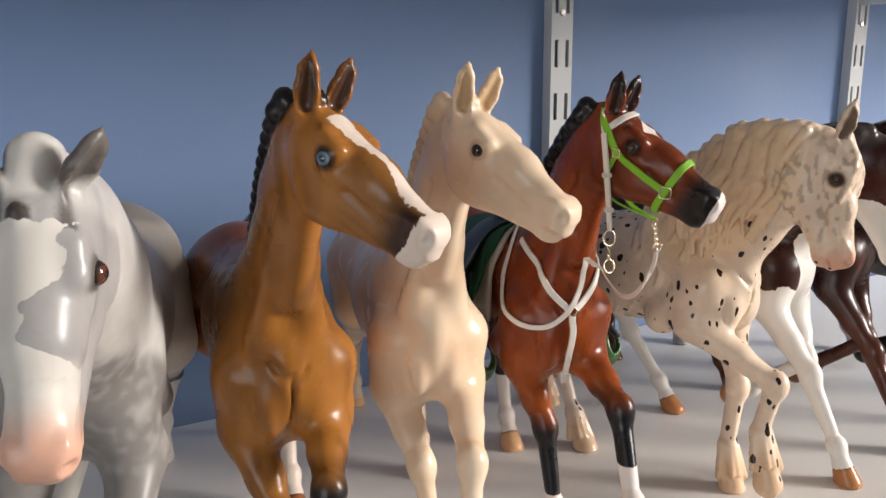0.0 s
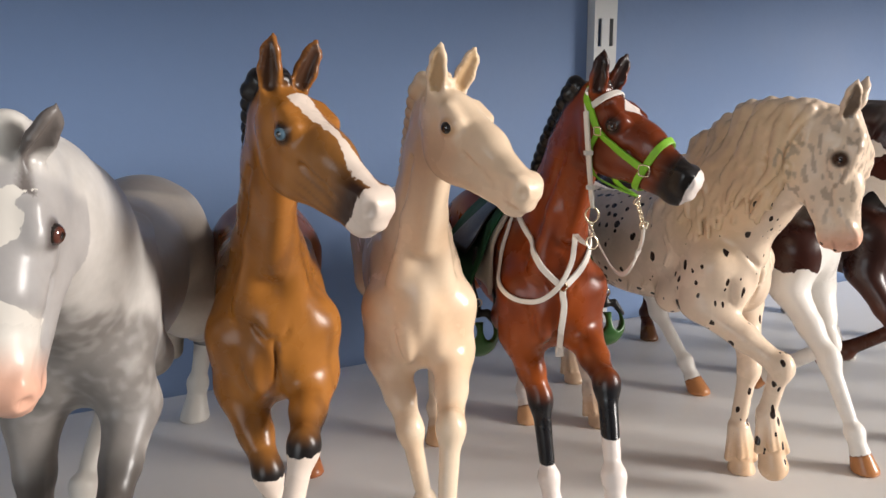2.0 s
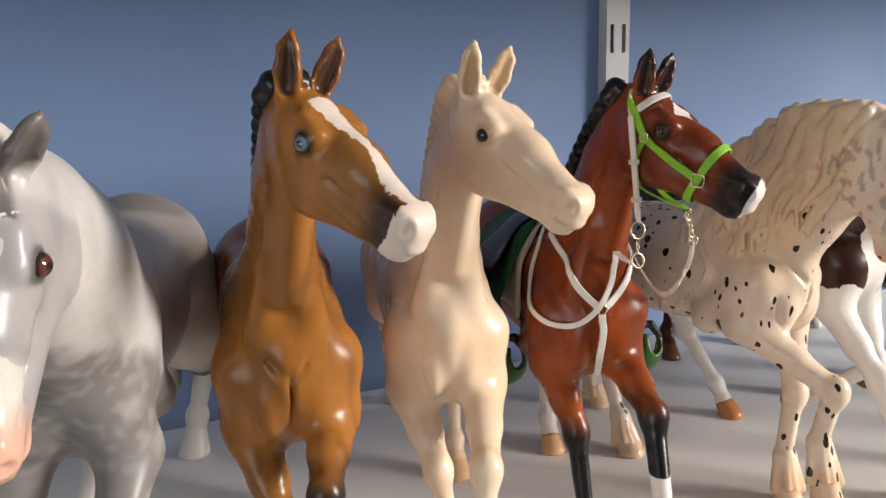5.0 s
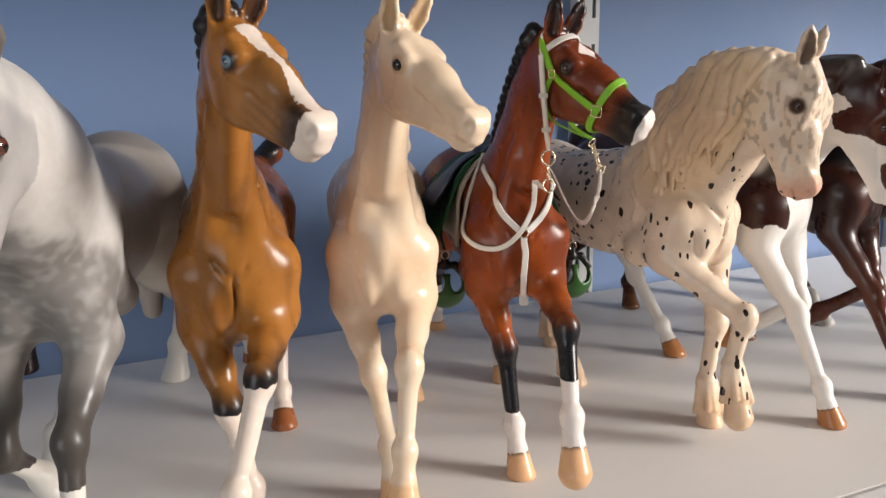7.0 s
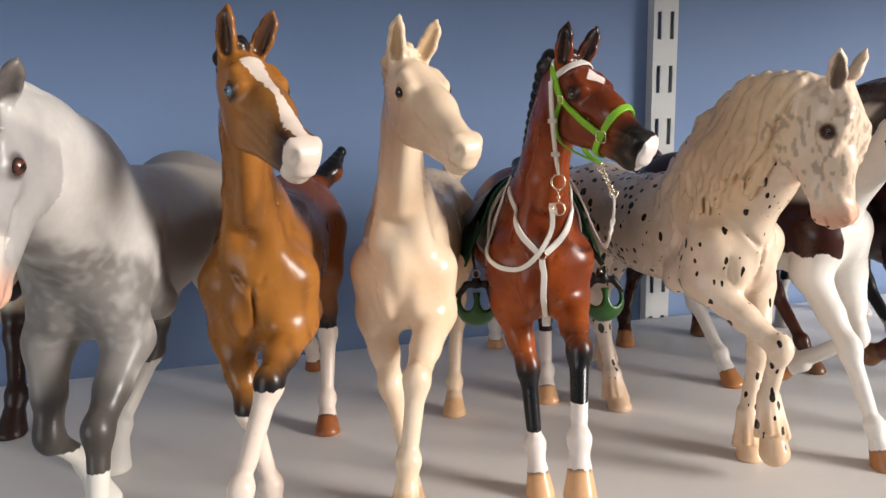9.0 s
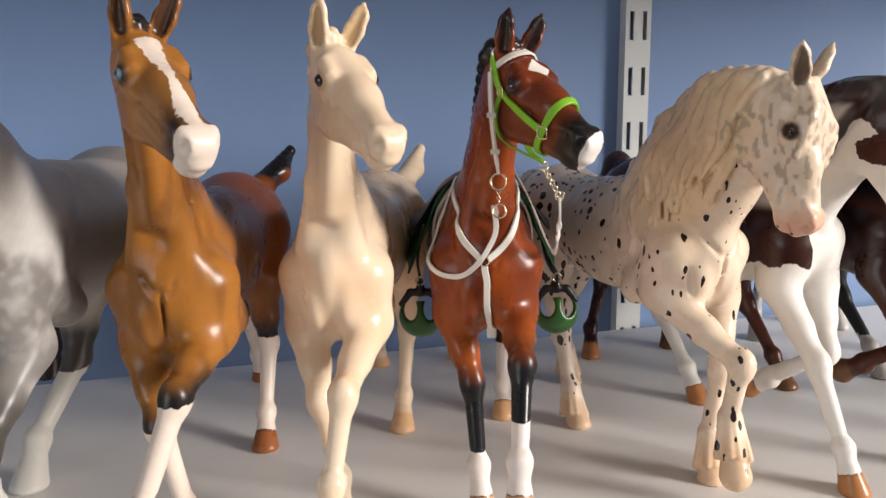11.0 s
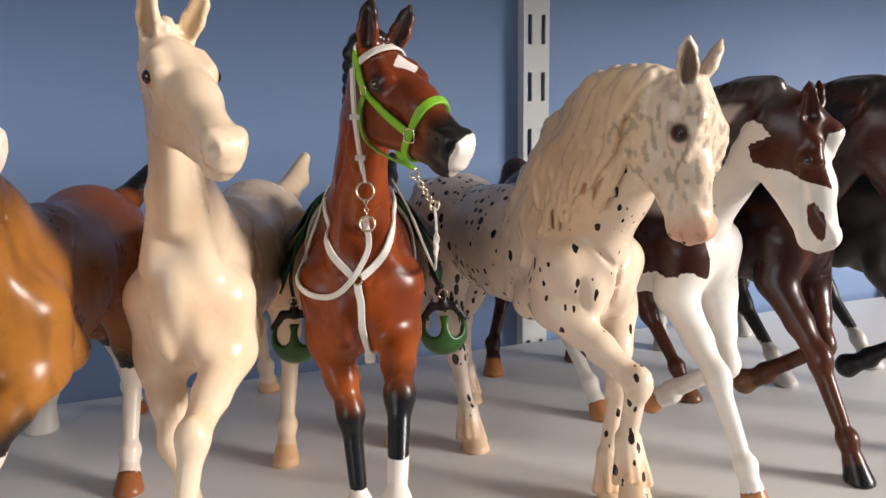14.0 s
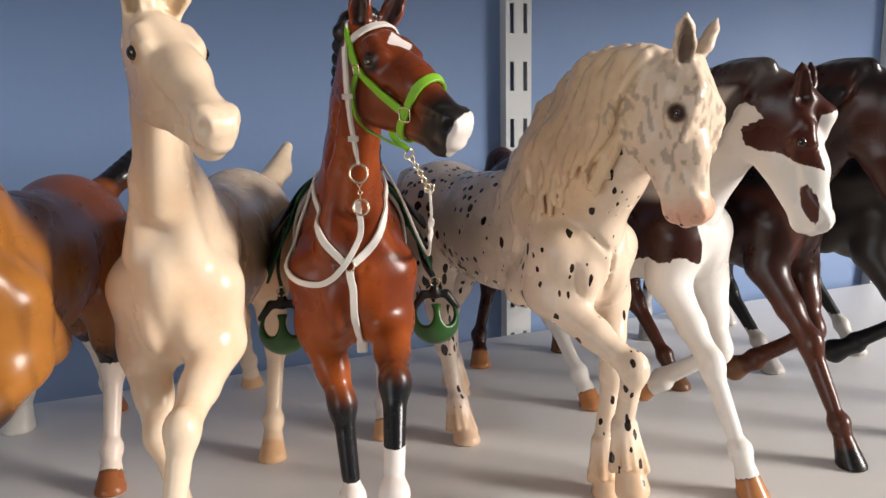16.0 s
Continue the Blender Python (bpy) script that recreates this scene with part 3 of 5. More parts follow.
def riding_horse(name, nose, legs, label, colours, mat, m, scale, iris, step=0.0012, eye=0.0029, hind=HIND_A, fore=0.78, crease=0.4, tail_out=0.0):
    """A tall, lean show horse with a plaited mane and a raised, plaited tail."""
    c = Clay(step)
    sculpt_trunk(c, fore=fore, crease=crease)
    h = Head(*nose)
    gone = h.poll - np.array((0.013, -0.021, 0.241))

    def carry(x, y, z):
        """A point of the neck, carried along with the head the more the higher it lies."""
        return np.array((x, y, z)) + gone * float(ramp(z, 0.150, 0.236))

    c.chain([(0, 0.042, 0.146), carry(0.001, 0.026, 0.166)], [0.0300, 0.0245], 0.012, ((1, 0.25, 0), 1.45))
    c.chain([carry(0.001, 0.026, 0.166), carry(0.003, 0.011, 0.190), carry(0.007, 0.001, 0.212), carry(0.011, -0.008, 0.230), carry(0.013, -0.014, 0.238)],
            [0.0235, 0.0180, 0.0162, 0.0145, 0.0125], 0.010, ((1, 0.25, 0), 1.72))
    for s in (-1, 1):
        c.bone(carry(0.010 + s * 0.0045, -0.010, 0.220), 0.0028, carry(0.003 + s * 0.0060, -0.002, 0.184), 0.0036, 0.005)
        c.bone(carry(0.003 + s * 0.0060, -0.002, 0.184), 0.0036, (s * 0.0105, 0.004, 0.152), 0.0062, 0.007)
        c.bone(carry(0.009 + s * 0.0085, -0.008, 0.214), 0.0008, carry(0.001 + s * 0.0120, 0.008, 0.176), 0.0010, 0.004, cut=True)
    c.bone(carry(0.011, -0.017, 0.216), 0.0036, carry(0.003, -0.005, 0.172), 0.0050, 0.006)
    eyes = sculpt_head(c, h, ear_ahead=0.0, ear_out=0.22, ear_long=0.0215, ear_up=(0.27, 0.0, 0.95), ear_face=(-0.05, -1.0, 0.1))
    for side, leg in zip((-1, 1), legs):
        sculpt_fore(c, side, *leg)
    for side, leg in zip((-1, 1), hind):
        sculpt_hind(c, side, *leg)
    crest_knobs(c, carry(0.001, 0.046, 0.186), carry(0.008, -0.006, 0.248), 0.007, 13, 0.0060)
    c.ball(h.at(-0.003, 0.0005, 0.0085), 0.0034, 0.0015)
    c.ball(h.at(0.001, -0.0010, 0.0090), 0.0026, 0.0012)
    c.chain([(0, 0.195, 0.148), (0.012, 0.215, 0.156), (0.020 + 0.6 * tail_out, 0.229, 0.165), (0.024 + tail_out, 0.242, 0.180)], [0.0085, 0.0080, 0.0072, 0.0030], 0.004)
    for n in range(7):
        c.ball((0.014 + (0.0017 + tail_out / 6) * n, 0.218 + 0.0036 * n, 0.157 + 0.0036 * n), 0.0088 - 0.0008 * n, 0.0012)
    c.fill()

    def colouring(p):
        v = p.v
        ahead, left, up = h.inside(v)
        head = ramp(ahead, 0.0, 0.006) * (np.abs(left) < 0.02) * (np.abs(up) < 0.035) * (v[:, 2] > 0.18)
        knobs = np.minimum(from_line(v, carry(-0.002, 0.053, 0.186), carry(0.001, 0.028, 0.218))[0], from_line(v, carry(0.001, 0.028, 0.218), carry(0.005, -0.004, 0.249))[0])
        knobs = np.minimum(knobs, np.linalg.norm(v - h.at(-0.001, 0, 0.0095), axis=1) + 0.0052)
        tail = from_line(v, (0.014, 0.219, 0.158), (0.025 + tail_out, 0.241, 0.180))[0]
        ears = (ahead < 0.012) * ramp(v[:, 2], 0.249, 0.253)
        colours(p, dict(head=head, ahead=ahead, left=left, up=up, mane=ramp(-knobs, -0.0112, -0.0092), tail=ramp(-tail, -0.0105, -0.0085) * ramp(v[:, 1], 0.202, 0.208), ears=ears,
                        legs=legs, hind=hind, eyes=eyes, h=h))

    ob = figure(name, c, colouring, mat, eyes, label, m, scale, iris, eye)
    return ob, c, h


def stockings(p, legs, top, rgb, soft=0.006):
    """Colour all below a height along the lower legs."""
    for (e, k, f, t), z in zip(legs, top):
        d = np.minimum(from_line(p.v, k, f)[0], from_line(p.v, f, t)[0])
        p.lay(rgb, ramp(-p.v[:, 2], -z - soft, -z + soft) * ramp(-d, -0.030, -0.018))


def white_socks(p, legs, tops):
    for (e, k, f, t), z in zip(legs, tops):
        d = np.minimum(from_line(p.v, np.array(k) + (0, 0, 0.02), f)[0], from_line(p.v, f, t)[0])
        p.mark(np.where(d < 0.016, z - p.v[:, 2], -0.01))


def bare_hoof(p, leg):
    f, t = np.array(leg[2], float), np.array(leg[3], float)
    along = (p.v - f) @ (t - f) / ((t - f) @ (t - f))
    p.patch = np.where((np.linalg.norm(p.v - t, axis=1) < 0.019) & (along > 0.52), -0.01, p.patch)


def eye_rims(p, g, rgb, radius=0.0052):
    for centre, _ in g["eyes"]:
        p.lay(rgb, ramp(-np.linalg.norm(p.v - centre, axis=1), -radius, -radius * 0.6))


def golden(p, g):
    v = p.v
    p.lay((0.335, 0.130, 0.024), np.ones(len(v)))
    p.lay((0.235, 0.060, 0.012), ramp(v[:, 1], 0.055, 0.11))
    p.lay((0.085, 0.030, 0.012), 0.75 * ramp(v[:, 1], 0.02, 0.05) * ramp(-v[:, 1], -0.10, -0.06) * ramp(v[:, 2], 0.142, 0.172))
    # Shade of the right flank and shoulder, put into the coat colour.
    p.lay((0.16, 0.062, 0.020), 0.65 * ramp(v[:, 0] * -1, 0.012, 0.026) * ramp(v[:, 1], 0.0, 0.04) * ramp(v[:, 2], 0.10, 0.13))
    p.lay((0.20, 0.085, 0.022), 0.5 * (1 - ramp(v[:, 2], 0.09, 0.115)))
    streak = np.array([noise.noise(Vector((q[0] * 130, q[1] * 130, q[2] * 18))) for q in v])
    p.lay((0.12, 0.045, 0.012), 0.45 * ramp(streak, 0.0, 0.45) * (1 - 0.85 * ramp(v[:, 1], 0.04, 0.08)))
    p.lay((0.07, 0.024, 0.009), 0.55 * g["head"] * ramp(g["ahead"], 0.026, 0.036) * ramp(np.sin(g["up"] * 1500 + 220 * g["ahead"]), 0.2, 0.9) * ramp(-g["up"], 0.004, 0.008))
    p.lay((0.22, 0.10, 0.030), 0.55 * g["head"] * ramp(g["ahead"], 0.015, 0.04))
    p.lay((0.035, 0.014, 0.009), g["head"] * ramp(g["ahead"], 0.042, 0.054) * ramp(np.abs(g["left"]), 0.002, 0.006) * ramp(-g["ahead"], -0.061, -0.057))
    p.lay((0.20, 0.075, 0.020), 0.6 * g["ears"])
    p.ear_lining(g["h"], (0.035, 0.016, 0.010))
    stockings(p, g["legs"], (0.081, 0.105), (0.012, 0.010, 0.010), 0.006)
    stockings(p, g["hind"], (0.075, 0.078), (0.012, 0.010, 0.010), 0.010)
    eye_rims(p, g, (0.03, 0.014, 0.009))
    p.lay((0.008, 0.007, 0.008), np.maximum(g["mane"], g["tail"]))
    white_socks(p, g["legs"], (0.073, 0.096))
    white_socks(p, g["hind"], (0.060, 0.066))
    blaze = 0.0046 - 0.0026 * ramp(g["ahead"], 0.015, 0.026) + 0.0014 * ramp(g["ahead"], 0.036, 0.050) + 0.0005 * np.sin(g["ahead"] * 300) - np.abs(g["left"] + 0.0006)
    p.mark(np.where((g["head"] > 0.4) & (g["up"] > -0.011) & (g["ahead"] > 0.007), np.minimum(blaze, g["ahead"] - 0.0085), -0.01))
    p.mark(np.where(g["head"] > 0.4, g["ahead"] - 0.0580 + 0.35 * np.maximum(0, -g["up"] - 0.010), -0.01))
    for leg in g["legs"] + g["hind"]:
        hoof_tone(p, leg[2], leg[3], (0.30, 0.10, 0.035))
        bare_hoof(p, leg)


def cream(p, g):
    v = p.v
    p.lay((0.78, 0.605, 0.435), np.ones(len(v)))
    # Warm shade on the lower sides, painted in as an orange tint.
    p.lay((0.76, 0.46, 0.25), 0.6 * ramp(v[:, 1], 0.02, 0.06) * (1 - ramp(v[:, 2], 0.13, 0.165)))
    p.lay((0.80, 0.68, 0.53), 0.6 * (1 - ramp(v[:, 2], 0.05, 0.11)))
    tint = np.array([noise.noise(Vector((q[0] * 60, q[1] * 60, q[2] * 35))) for q in v])
    p.lay((0.76, 0.48, 0.27), 0.35 * ramp(tint, -0.05, 0.40) * (1 - 0.8 * g["head"]))
    # The same painted shade, fainter, low on the chest.
    p.lay((0.76, 0.50, 0.31), 0.3 * ramp(-v[:, 1], -0.02, 0.0) * ramp(v[:, 2], 0.10, 0.115) * (1 - ramp(v[:, 2], 0.125, 0.15)))
    p.lay((0.78, 0.60, 0.44), 0.5 * g["head"] * ramp(g["ahead"], 0.045, 0.06))
    p.ear_lining(g["h"], (0.46, 0.30, 0.15), 0.8)
    p.nostrils(g["h"], (0.52, 0.28, 0.15), 0.8)
    p.lay((0.78, 0.62, 0.44), np.maximum(g["mane"], g["tail"]) * 0.7)
    eye_rims(p, g, (0.60, 0.40, 0.24))
    for leg in g["legs"] + g["hind"]:
        hoof_tone(p, leg[2], leg[3], (0.72, 0.44, 0.24))


def bay(p, g):
    v = p.v
    p.lay((0.205, 0.037, 0.007), np.ones(len(v)))
    p.lay((0.36, 0.085, 0.014), 0.7 * (1 - ramp(v[:, 2], 0.10, 0.13)))
    wash = np.array([noise.noise(Vector((q[0] * 75, q[1] * 75, q[2] * 30 + 5))) for q in v])
    p.lay((0.105, 0.018, 0.005), 0.45 * ramp(wash, -0.05, 0.45))
    p.lay((0.30, 0.062, 0.010), 0.5 * ramp(-wash, 0.05, 0.45))
    p.lay((0.06, 0.012, 0.005), 0.6 * ramp(v[:, 1], 0.0, 0.03) * ramp(v[:, 2], 0.155, 0.19))
    p.lay((0.11, 0.020, 0.007), 0.6 * g["head"])
    p.lay((0.010, 0.008, 0.008), g["head"] * ramp(g["ahead"], 0.044, 0.054))
    p.lay((0.012, 0.009, 0.009), 0.9 * g["ears"] * ramp(v[:, 2], 0.251, 0.258))
    p.ear_lining(g["h"], (0.012, 0.008, 0.008))
    stockings(p, g["legs"], (0.078, 0.104), (0.008, 0.008, 0.010), 0.008)
    stockings(p, g["hind"], (0.072, 0.075), (0.03, 0.010, 0.010), 0.010)
    eye_rims(p, g, (0.02, 0.010, 0.008))
    p.lay((0.008, 0.008, 0.009), np.maximum(g["mane"], g["tail"]))
    white_socks(p, g["legs"], (0.036, 0.074))
    white_socks(p, g["hind"], (0.045, 0.048))
    star = 0.0052 - np.abs(g["ahead"] - 0.0175) * 0.80 - np.abs(g["left"] - 0.0016) * 0.75
    p.mark(np.where((g["head"] > 0.3) & (g["up"] > -0.004), star, -0.01))
    p.mark(np.where(g["head"] > 0.3, g["ahead"] - 0.0638 + 0.35 * np.clip(g["left"] + 0.004, 0, 0.01), -0.01))
    for leg in g["legs"] + g["hind"]:
        hoof_tone(p, leg[2], leg[3], (0.70, 0.40, 0.21))
        bare_hoof(p, leg)


def stand(x, y, turn):
    return pose(x, y, 0, 0, 0, turn)


GOLD_COAT = coat("golden_brown_coat", (0.74, 0.62, 0.53), jag=0.0009)
CREAM_COAT = coat("cream_coat", (0.80, 0.68, 0.52), rough=0.25, smear=0.06)
BAY_COAT = coat("red_bay_coat", (0.78, 0.70, 0.65), jag=0.0003)
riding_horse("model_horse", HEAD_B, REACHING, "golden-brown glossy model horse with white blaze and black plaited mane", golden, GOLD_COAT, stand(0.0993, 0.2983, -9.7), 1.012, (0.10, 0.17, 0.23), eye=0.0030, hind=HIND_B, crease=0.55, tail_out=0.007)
riding_horse("model_horse", HEAD_A, CROSSED, "cream-coloured glossy model horse with plaited mane and raised tail", cream, CREAM_COAT, stand(0.174, 0.310, -17.5), 1.0, (0.012, 0.011, 0.012), fore=0.68, crease=0.15)
BAY_AT = stand(0.2538, 0.3100, -14.1)
bay_horse, bay_clay, bay_head = riding_horse("model_horse", HEAD_A, APART, "red bay model horse with white star, black knees and white socks", bay, BAY_COAT, BAY_AT, 0.985, (0.03, 0.012, 0.008))


# ---- the long-maned spotted horse ----
def spotted_horse():
    c = Clay(0.0011)
    sculpt_trunk(c, 0.98, 1.0, 1.05, 0.002)
    c.chain([(0, 0.040, 0.155), (0, 0.010, 0.180), (0.001, -0.014, 0.201), (0.002, -0.032, 0.215)], [0.034, 0.029, 0.0235, 0.0165], 0.010, ((1, 0.1, 0), 1.45))
    h = Head((0.0037, -0.0424, 0.2242), (0.0120, -0.0597, 0.1577))
    eyes = sculpt_head(c, h, 0.62, 0.0, 0.0232, 0.93, (0.08, -0.20, 0.92))
    fore = (((-0.020, 0.020, 0.112), (-0.003, -0.026, 0.082), (-0.002, -0.019, 0.048), (-0.002, -0.026, 0.019)),
            ((0.020, 0.022, 0.108), (0.013, 0.008, 0.066), (0.008, 0.008, 0.026), (0.007, 0.003, 0.0)))
    hind = (((-0.019, 0.150, 0.105), (-0.022, 0.129, 0.055), (-0.0245, 0.111, 0.022), (-0.0250, 0.099, 0.0)),
            ((0.019, 0.165, 0.105), (0.016, 0.192, 0.056), (0.012, 0.180, 0.022), (0.010, 0.170, 0.0)))
    for side, leg in zip((-1, 1), fore):
        sculpt_fore(c, side, *leg, 1.0, 1.0)
    for side, leg in zip((-1, 1), hind):
        sculpt_hind(c, side, *leg, 1.02, 0.9)
    rng = random.Random(4)
    # The mane falls in wavy locks over the right side of the neck.
    for n in range(72):
        t = n / 71
        root = np.array((0.000, 0.056 - 0.092 * t, 0.184 + 0.045 * math.sin(min(1.0, t * 1.25) * math.pi / 2)))
        reach = 0.070 - 0.020 * t + rng.uniform(-0.014, 0.014)
        out = 0.0145 + 0.005 * math.sin(math.pi * t) + rng.uniform(-0.003, 0.004)
        points, radii = [root], [0.0030]
        ph, sway = rng.uniform(0, 6.3), rng.uniform(0.0014, 0.0048)
        for k in range(1, 10):
            s = k / 9
            points.append(root + np.array((-out * min(1, s * 2.1) - 0.003 * s + 0.0012 * math.sin(7 * s + ph), 0.016 * s + sway * math.sin((8 + 4 * sway * 300) * s + ph), -reach * s + 0.009 * math.sin(min(1, s * 2.2) * math.pi))))
            radii.append(0.0033 * (1 - 0.55 * s))
        c.chain(points, radii, 0.0008)
    # Heavier outer locks break the mane's outline.
    for n in range(22):
        t = (n + 0.5) / 22
        root = np.array((-0.002, 0.056 - 0.088 * t, 0.185 + 0.044 * math.sin(min(1.0, t * 1.25) * math.pi / 2)))
        reach, back = 0.078 - 0.026 * t + rng.uniform(-0.018, 0.010), rng.uniform(0.012, 0.026)
        ph, curl = rng.uniform(0, 6.3), rng.uniform(0.0025, 0.0050)
        points = [root + np.array((-0.0190 * min(1, s * 2.0) - 0.002 * s, back * s + curl * math.sin(9 * s + ph), -reach * s + 0.010 * math.sin(min(1, s * 2.2) * math.pi))) for s in np.linspace(0, 1, 10)]
        c.chain(points, [0.0036, 0.0042, 0.0044, 0.0042, 0.0040, 0.0036, 0.0031, 0.0025, 0.0018, 0.0010], 0.0008)
    for n in range(12):
        t = n / 11
        a = h.at(0.000, -0.004 + 0.008 * t, 0.006)
        points = [a] + [h.at(0.005 + 0.005 * k + 0.001 * n % 3, (-0.007 + 0.016 * t) * (1 + 0.12 * k) + 0.0009 * math.sin(2 * k + n), 0.0085 - 0.0004 * k * k - 0.0004 * k) for k in range(1, 6)]
        c.chain(points, [0.0026, 0.0025, 0.0023, 0.0020, 0.0016, 0.0008], 0.0018)
    c.chain([(0, 0.195, 0.155), (0, 0.215, 0.150), (0, 0.228, 0.11), (-0.004, 0.222, 0.05)], [0.009, 0.010, 0.014, 0.007], 0.006)
    c.fill()

    def colouring(p):
        v = p.v
        ahead, left, up = h.inside(v)
        head = ramp(ahead, 0.0, 0.006) * (np.abs(left) < 0.02) * (v[:, 1] < -0.026) * (v[:, 2] > 0.145)
        p.lay((0.78, 0.615, 0.465), np.ones(len(v)))
        p.lay((0.66, 0.57, 0.51), 0.6 * ramp(v[:, 1], 0.05, 0.10))
        p.lay((0.76, 0.535, 0.32), 0.85 * ramp(-v[:, 0], 0.009, 0.016) * ramp(v[:, 2], 0.13, 0.16) * ramp(-v[:, 1], -0.06, -0.03))
        mottled = np.array([noise.noise(Vector(q) * 330) for q in v * (1, 1, 0.45)])
        grey = ramp(mottled, 0.16, 0.24) * np.maximum(head * ramp(-ahead, -0.060, -0.040), 0.6 * ramp(-v[:, 1], 0.000, 0.016) * ramp(v[:, 2], 0.185, 0.205) * ramp(v[:, 0], -0.014, -0.006))
        p.lay((0.30, 0.23, 0.18), 0.6 * grey)
        p.lay((0.72, 0.36, 0.24), 0.8 * head * ramp(ahead, 0.050, 0.062))
        p.ear_lining(h, (0.10, 0.06, 0.04))
        p.nostrils(h, (0.30, 0.12, 0.09))
        p.spots = 1.0 * (1 - head) * (1 - ramp(v[:, 2], 0.19, 0.205)) + 0.9 * head * ramp(ahead, 0.048, 0.056)
        p.spots *= 1 - ramp(-v[:, 0], 0.015, 0.019) * ramp(v[:, 2], 0.150, 0.160) * ramp(-v[:, 1], -0.07, -0.05)
        p.spots *= ramp(v[:, 2], 0.018, 0.030)
        p.spots *= np.where(v[:, 1] > 0.10, 1.3, 1.0) * np.where(v[:, 2] < 0.10, 1.08, 1.0)
        p.spots *= 1 - 0.45 * ramp(v[:, 2], 0.105, 0.12) * ramp(-v[:, 1], -0.03, 0.0) * ramp(v[:, 0], -0.012, -0.004) * (1 - head)
        eye_rims(p, dict(eyes=eyes), (0.05, 0.025, 0.015), 0.0054)
        for leg in fore + hind:
            near = np.linalg.norm(v - np.array(leg[3]), axis=1)
            p.lay((0.66, 0.42, 0.24), 0.7 * ramp(-near, -0.03, -0.016))
    mat = coat("spotted_cream_coat", rough=0.27, spots=(275.0, 0.74), spot_colour=(0.022, 0.012, 0.009), smear=0.08)
    figure("model_horse", c, colouring, mat, eyes, "cream model horse with black spots and a long wavy mane", stand(0.383, 0.305, 7.0), 1.0, (0.03, 0.012, 0.008), 0.0023)


spotted_horse()


# ---- the striding horses ----
def striding_horse(label, colours, mat, m, scale=1.0, step=0.0016):
    """A horse in a long stride: one foreleg reaching out, the other folded, the neck arched."""
    c = Clay(step)
    sculpt_trunk(c, 1.0, 0.98, 1.0)
    c.chain([(0, 0.034, 0.152), (0, 0.008, 0.178), (0.002, -0.012, 0.197), (0.006, -0.029, 0.206), (0.011, -0.041, 0.206)], [0.031, 0.027, 0.023, 0.018, 0.0135], 0.010, ((1, 0.1, 0), 1.45))
    h = Head((0.0140, -0.0444, 0.2060), (0.0255, -0.0655, 0.1445))
    eyes = sculpt_head(c, h, 0.30, -0.1, 0.020, 0.96, (-0.02, -0.02, 0.95))
    fore = (((-0.017, 0.010, 0.108), (-0.013, -0.022, 0.066), (-0.0110, -0.043, 0.024), (-0.0095, -0.052, 0.0)),
            ((0.018, 0.014, 0.106), (0.010, -0.006, 0.066), (-0.004, 0.024, 0.040), (-0.010, 0.035, 0.033)))
    hind = (((-0.018, 0.150, 0.105), (-0.011, 0.130, 0.055), (-0.008, 0.102, 0.022), (-0.006, 0.088, 0.0)),
            ((0.016, 0.170, 0.105), (-0.008, 0.222, 0.058), (-0.024, 0.212, 0.022), (-0.030, 0.200, 0.0)))
    for side, leg in zip((-1, 1), fore):
        sculpt_fore(c, side, *leg)
    for side, leg in zip((-1, 1), hind):
        sculpt_hind(c, side, *leg)
    rng = random.Random(9)
    for n in range(26):
        t = n / 25
        root = np.array((0.001, 0.046 - 0.082 * t, 0.184 + 0.040 * math.sin(min(1.0, t * 1.2) * math.pi / 2)))
        points, radii = [root], [0.0045]
        ph = rng.uniform(0, 6.3)
        for k in range(1, 6):
            s = k / 5
            points.append(root + np.array((-0.017 * min(1, s * 1.9), 0.018 * s + 0.0018 * math.sin(8 * s + ph), -(0.040 + 0.012 * (1 - t)) * s + 0.006 * math.sin(min(1, s * 2.2) * math.pi))))
            radii.append(0.0042 * (1 - 0.6 * s))
        c.chain(points, radii, 0.0035)
    c.chain([h.at(-0.002, 0, 0.005), h.at(0.010, 0.001, 0.0095), h.at(0.020, 0.003, 0.006)], [0.005, 0.0055, 0.002], 0.003)
    c.chain([(0, 0.197, 0.155), (0, 0.216, 0.160), (0, 0.232, 0.13), (0.004, 0.236, 0.06)], [0.009, 0.010, 0.013, 0.006], 0.006)
    c.fill()

    def colouring(p):
        v = p.v
        ahead, left, up = h.inside(v)
        head = ramp(ahead, 0.0, 0.006) * (np.abs(left) < 0.02) * (v[:, 1] < -0.030) * (v[:, 2] > 0.125)
        crest = from_line(v, (0, 0.046, 0.188), (0.003, -0.030, 0.222))[0]
        mane = np.maximum(ramp(-v[:, 0], 0.0125, 0.0155) * ramp(v[:, 2], 0.150, 0.158) * ramp(-v[:, 1], -0.06, -0.04) * ramp(v[:, 1], -0.042, -0.034), ramp(-crest, -0.017, -0.012))
        colours(p, dict(head=head, ahead=ahead, left=left, up=up, mane=mane, crest=crest, legs=fore, hind=hind, eyes=eyes, h=h))

    figure("model_horse", c, colouring, mat, eyes, label, m, scale)


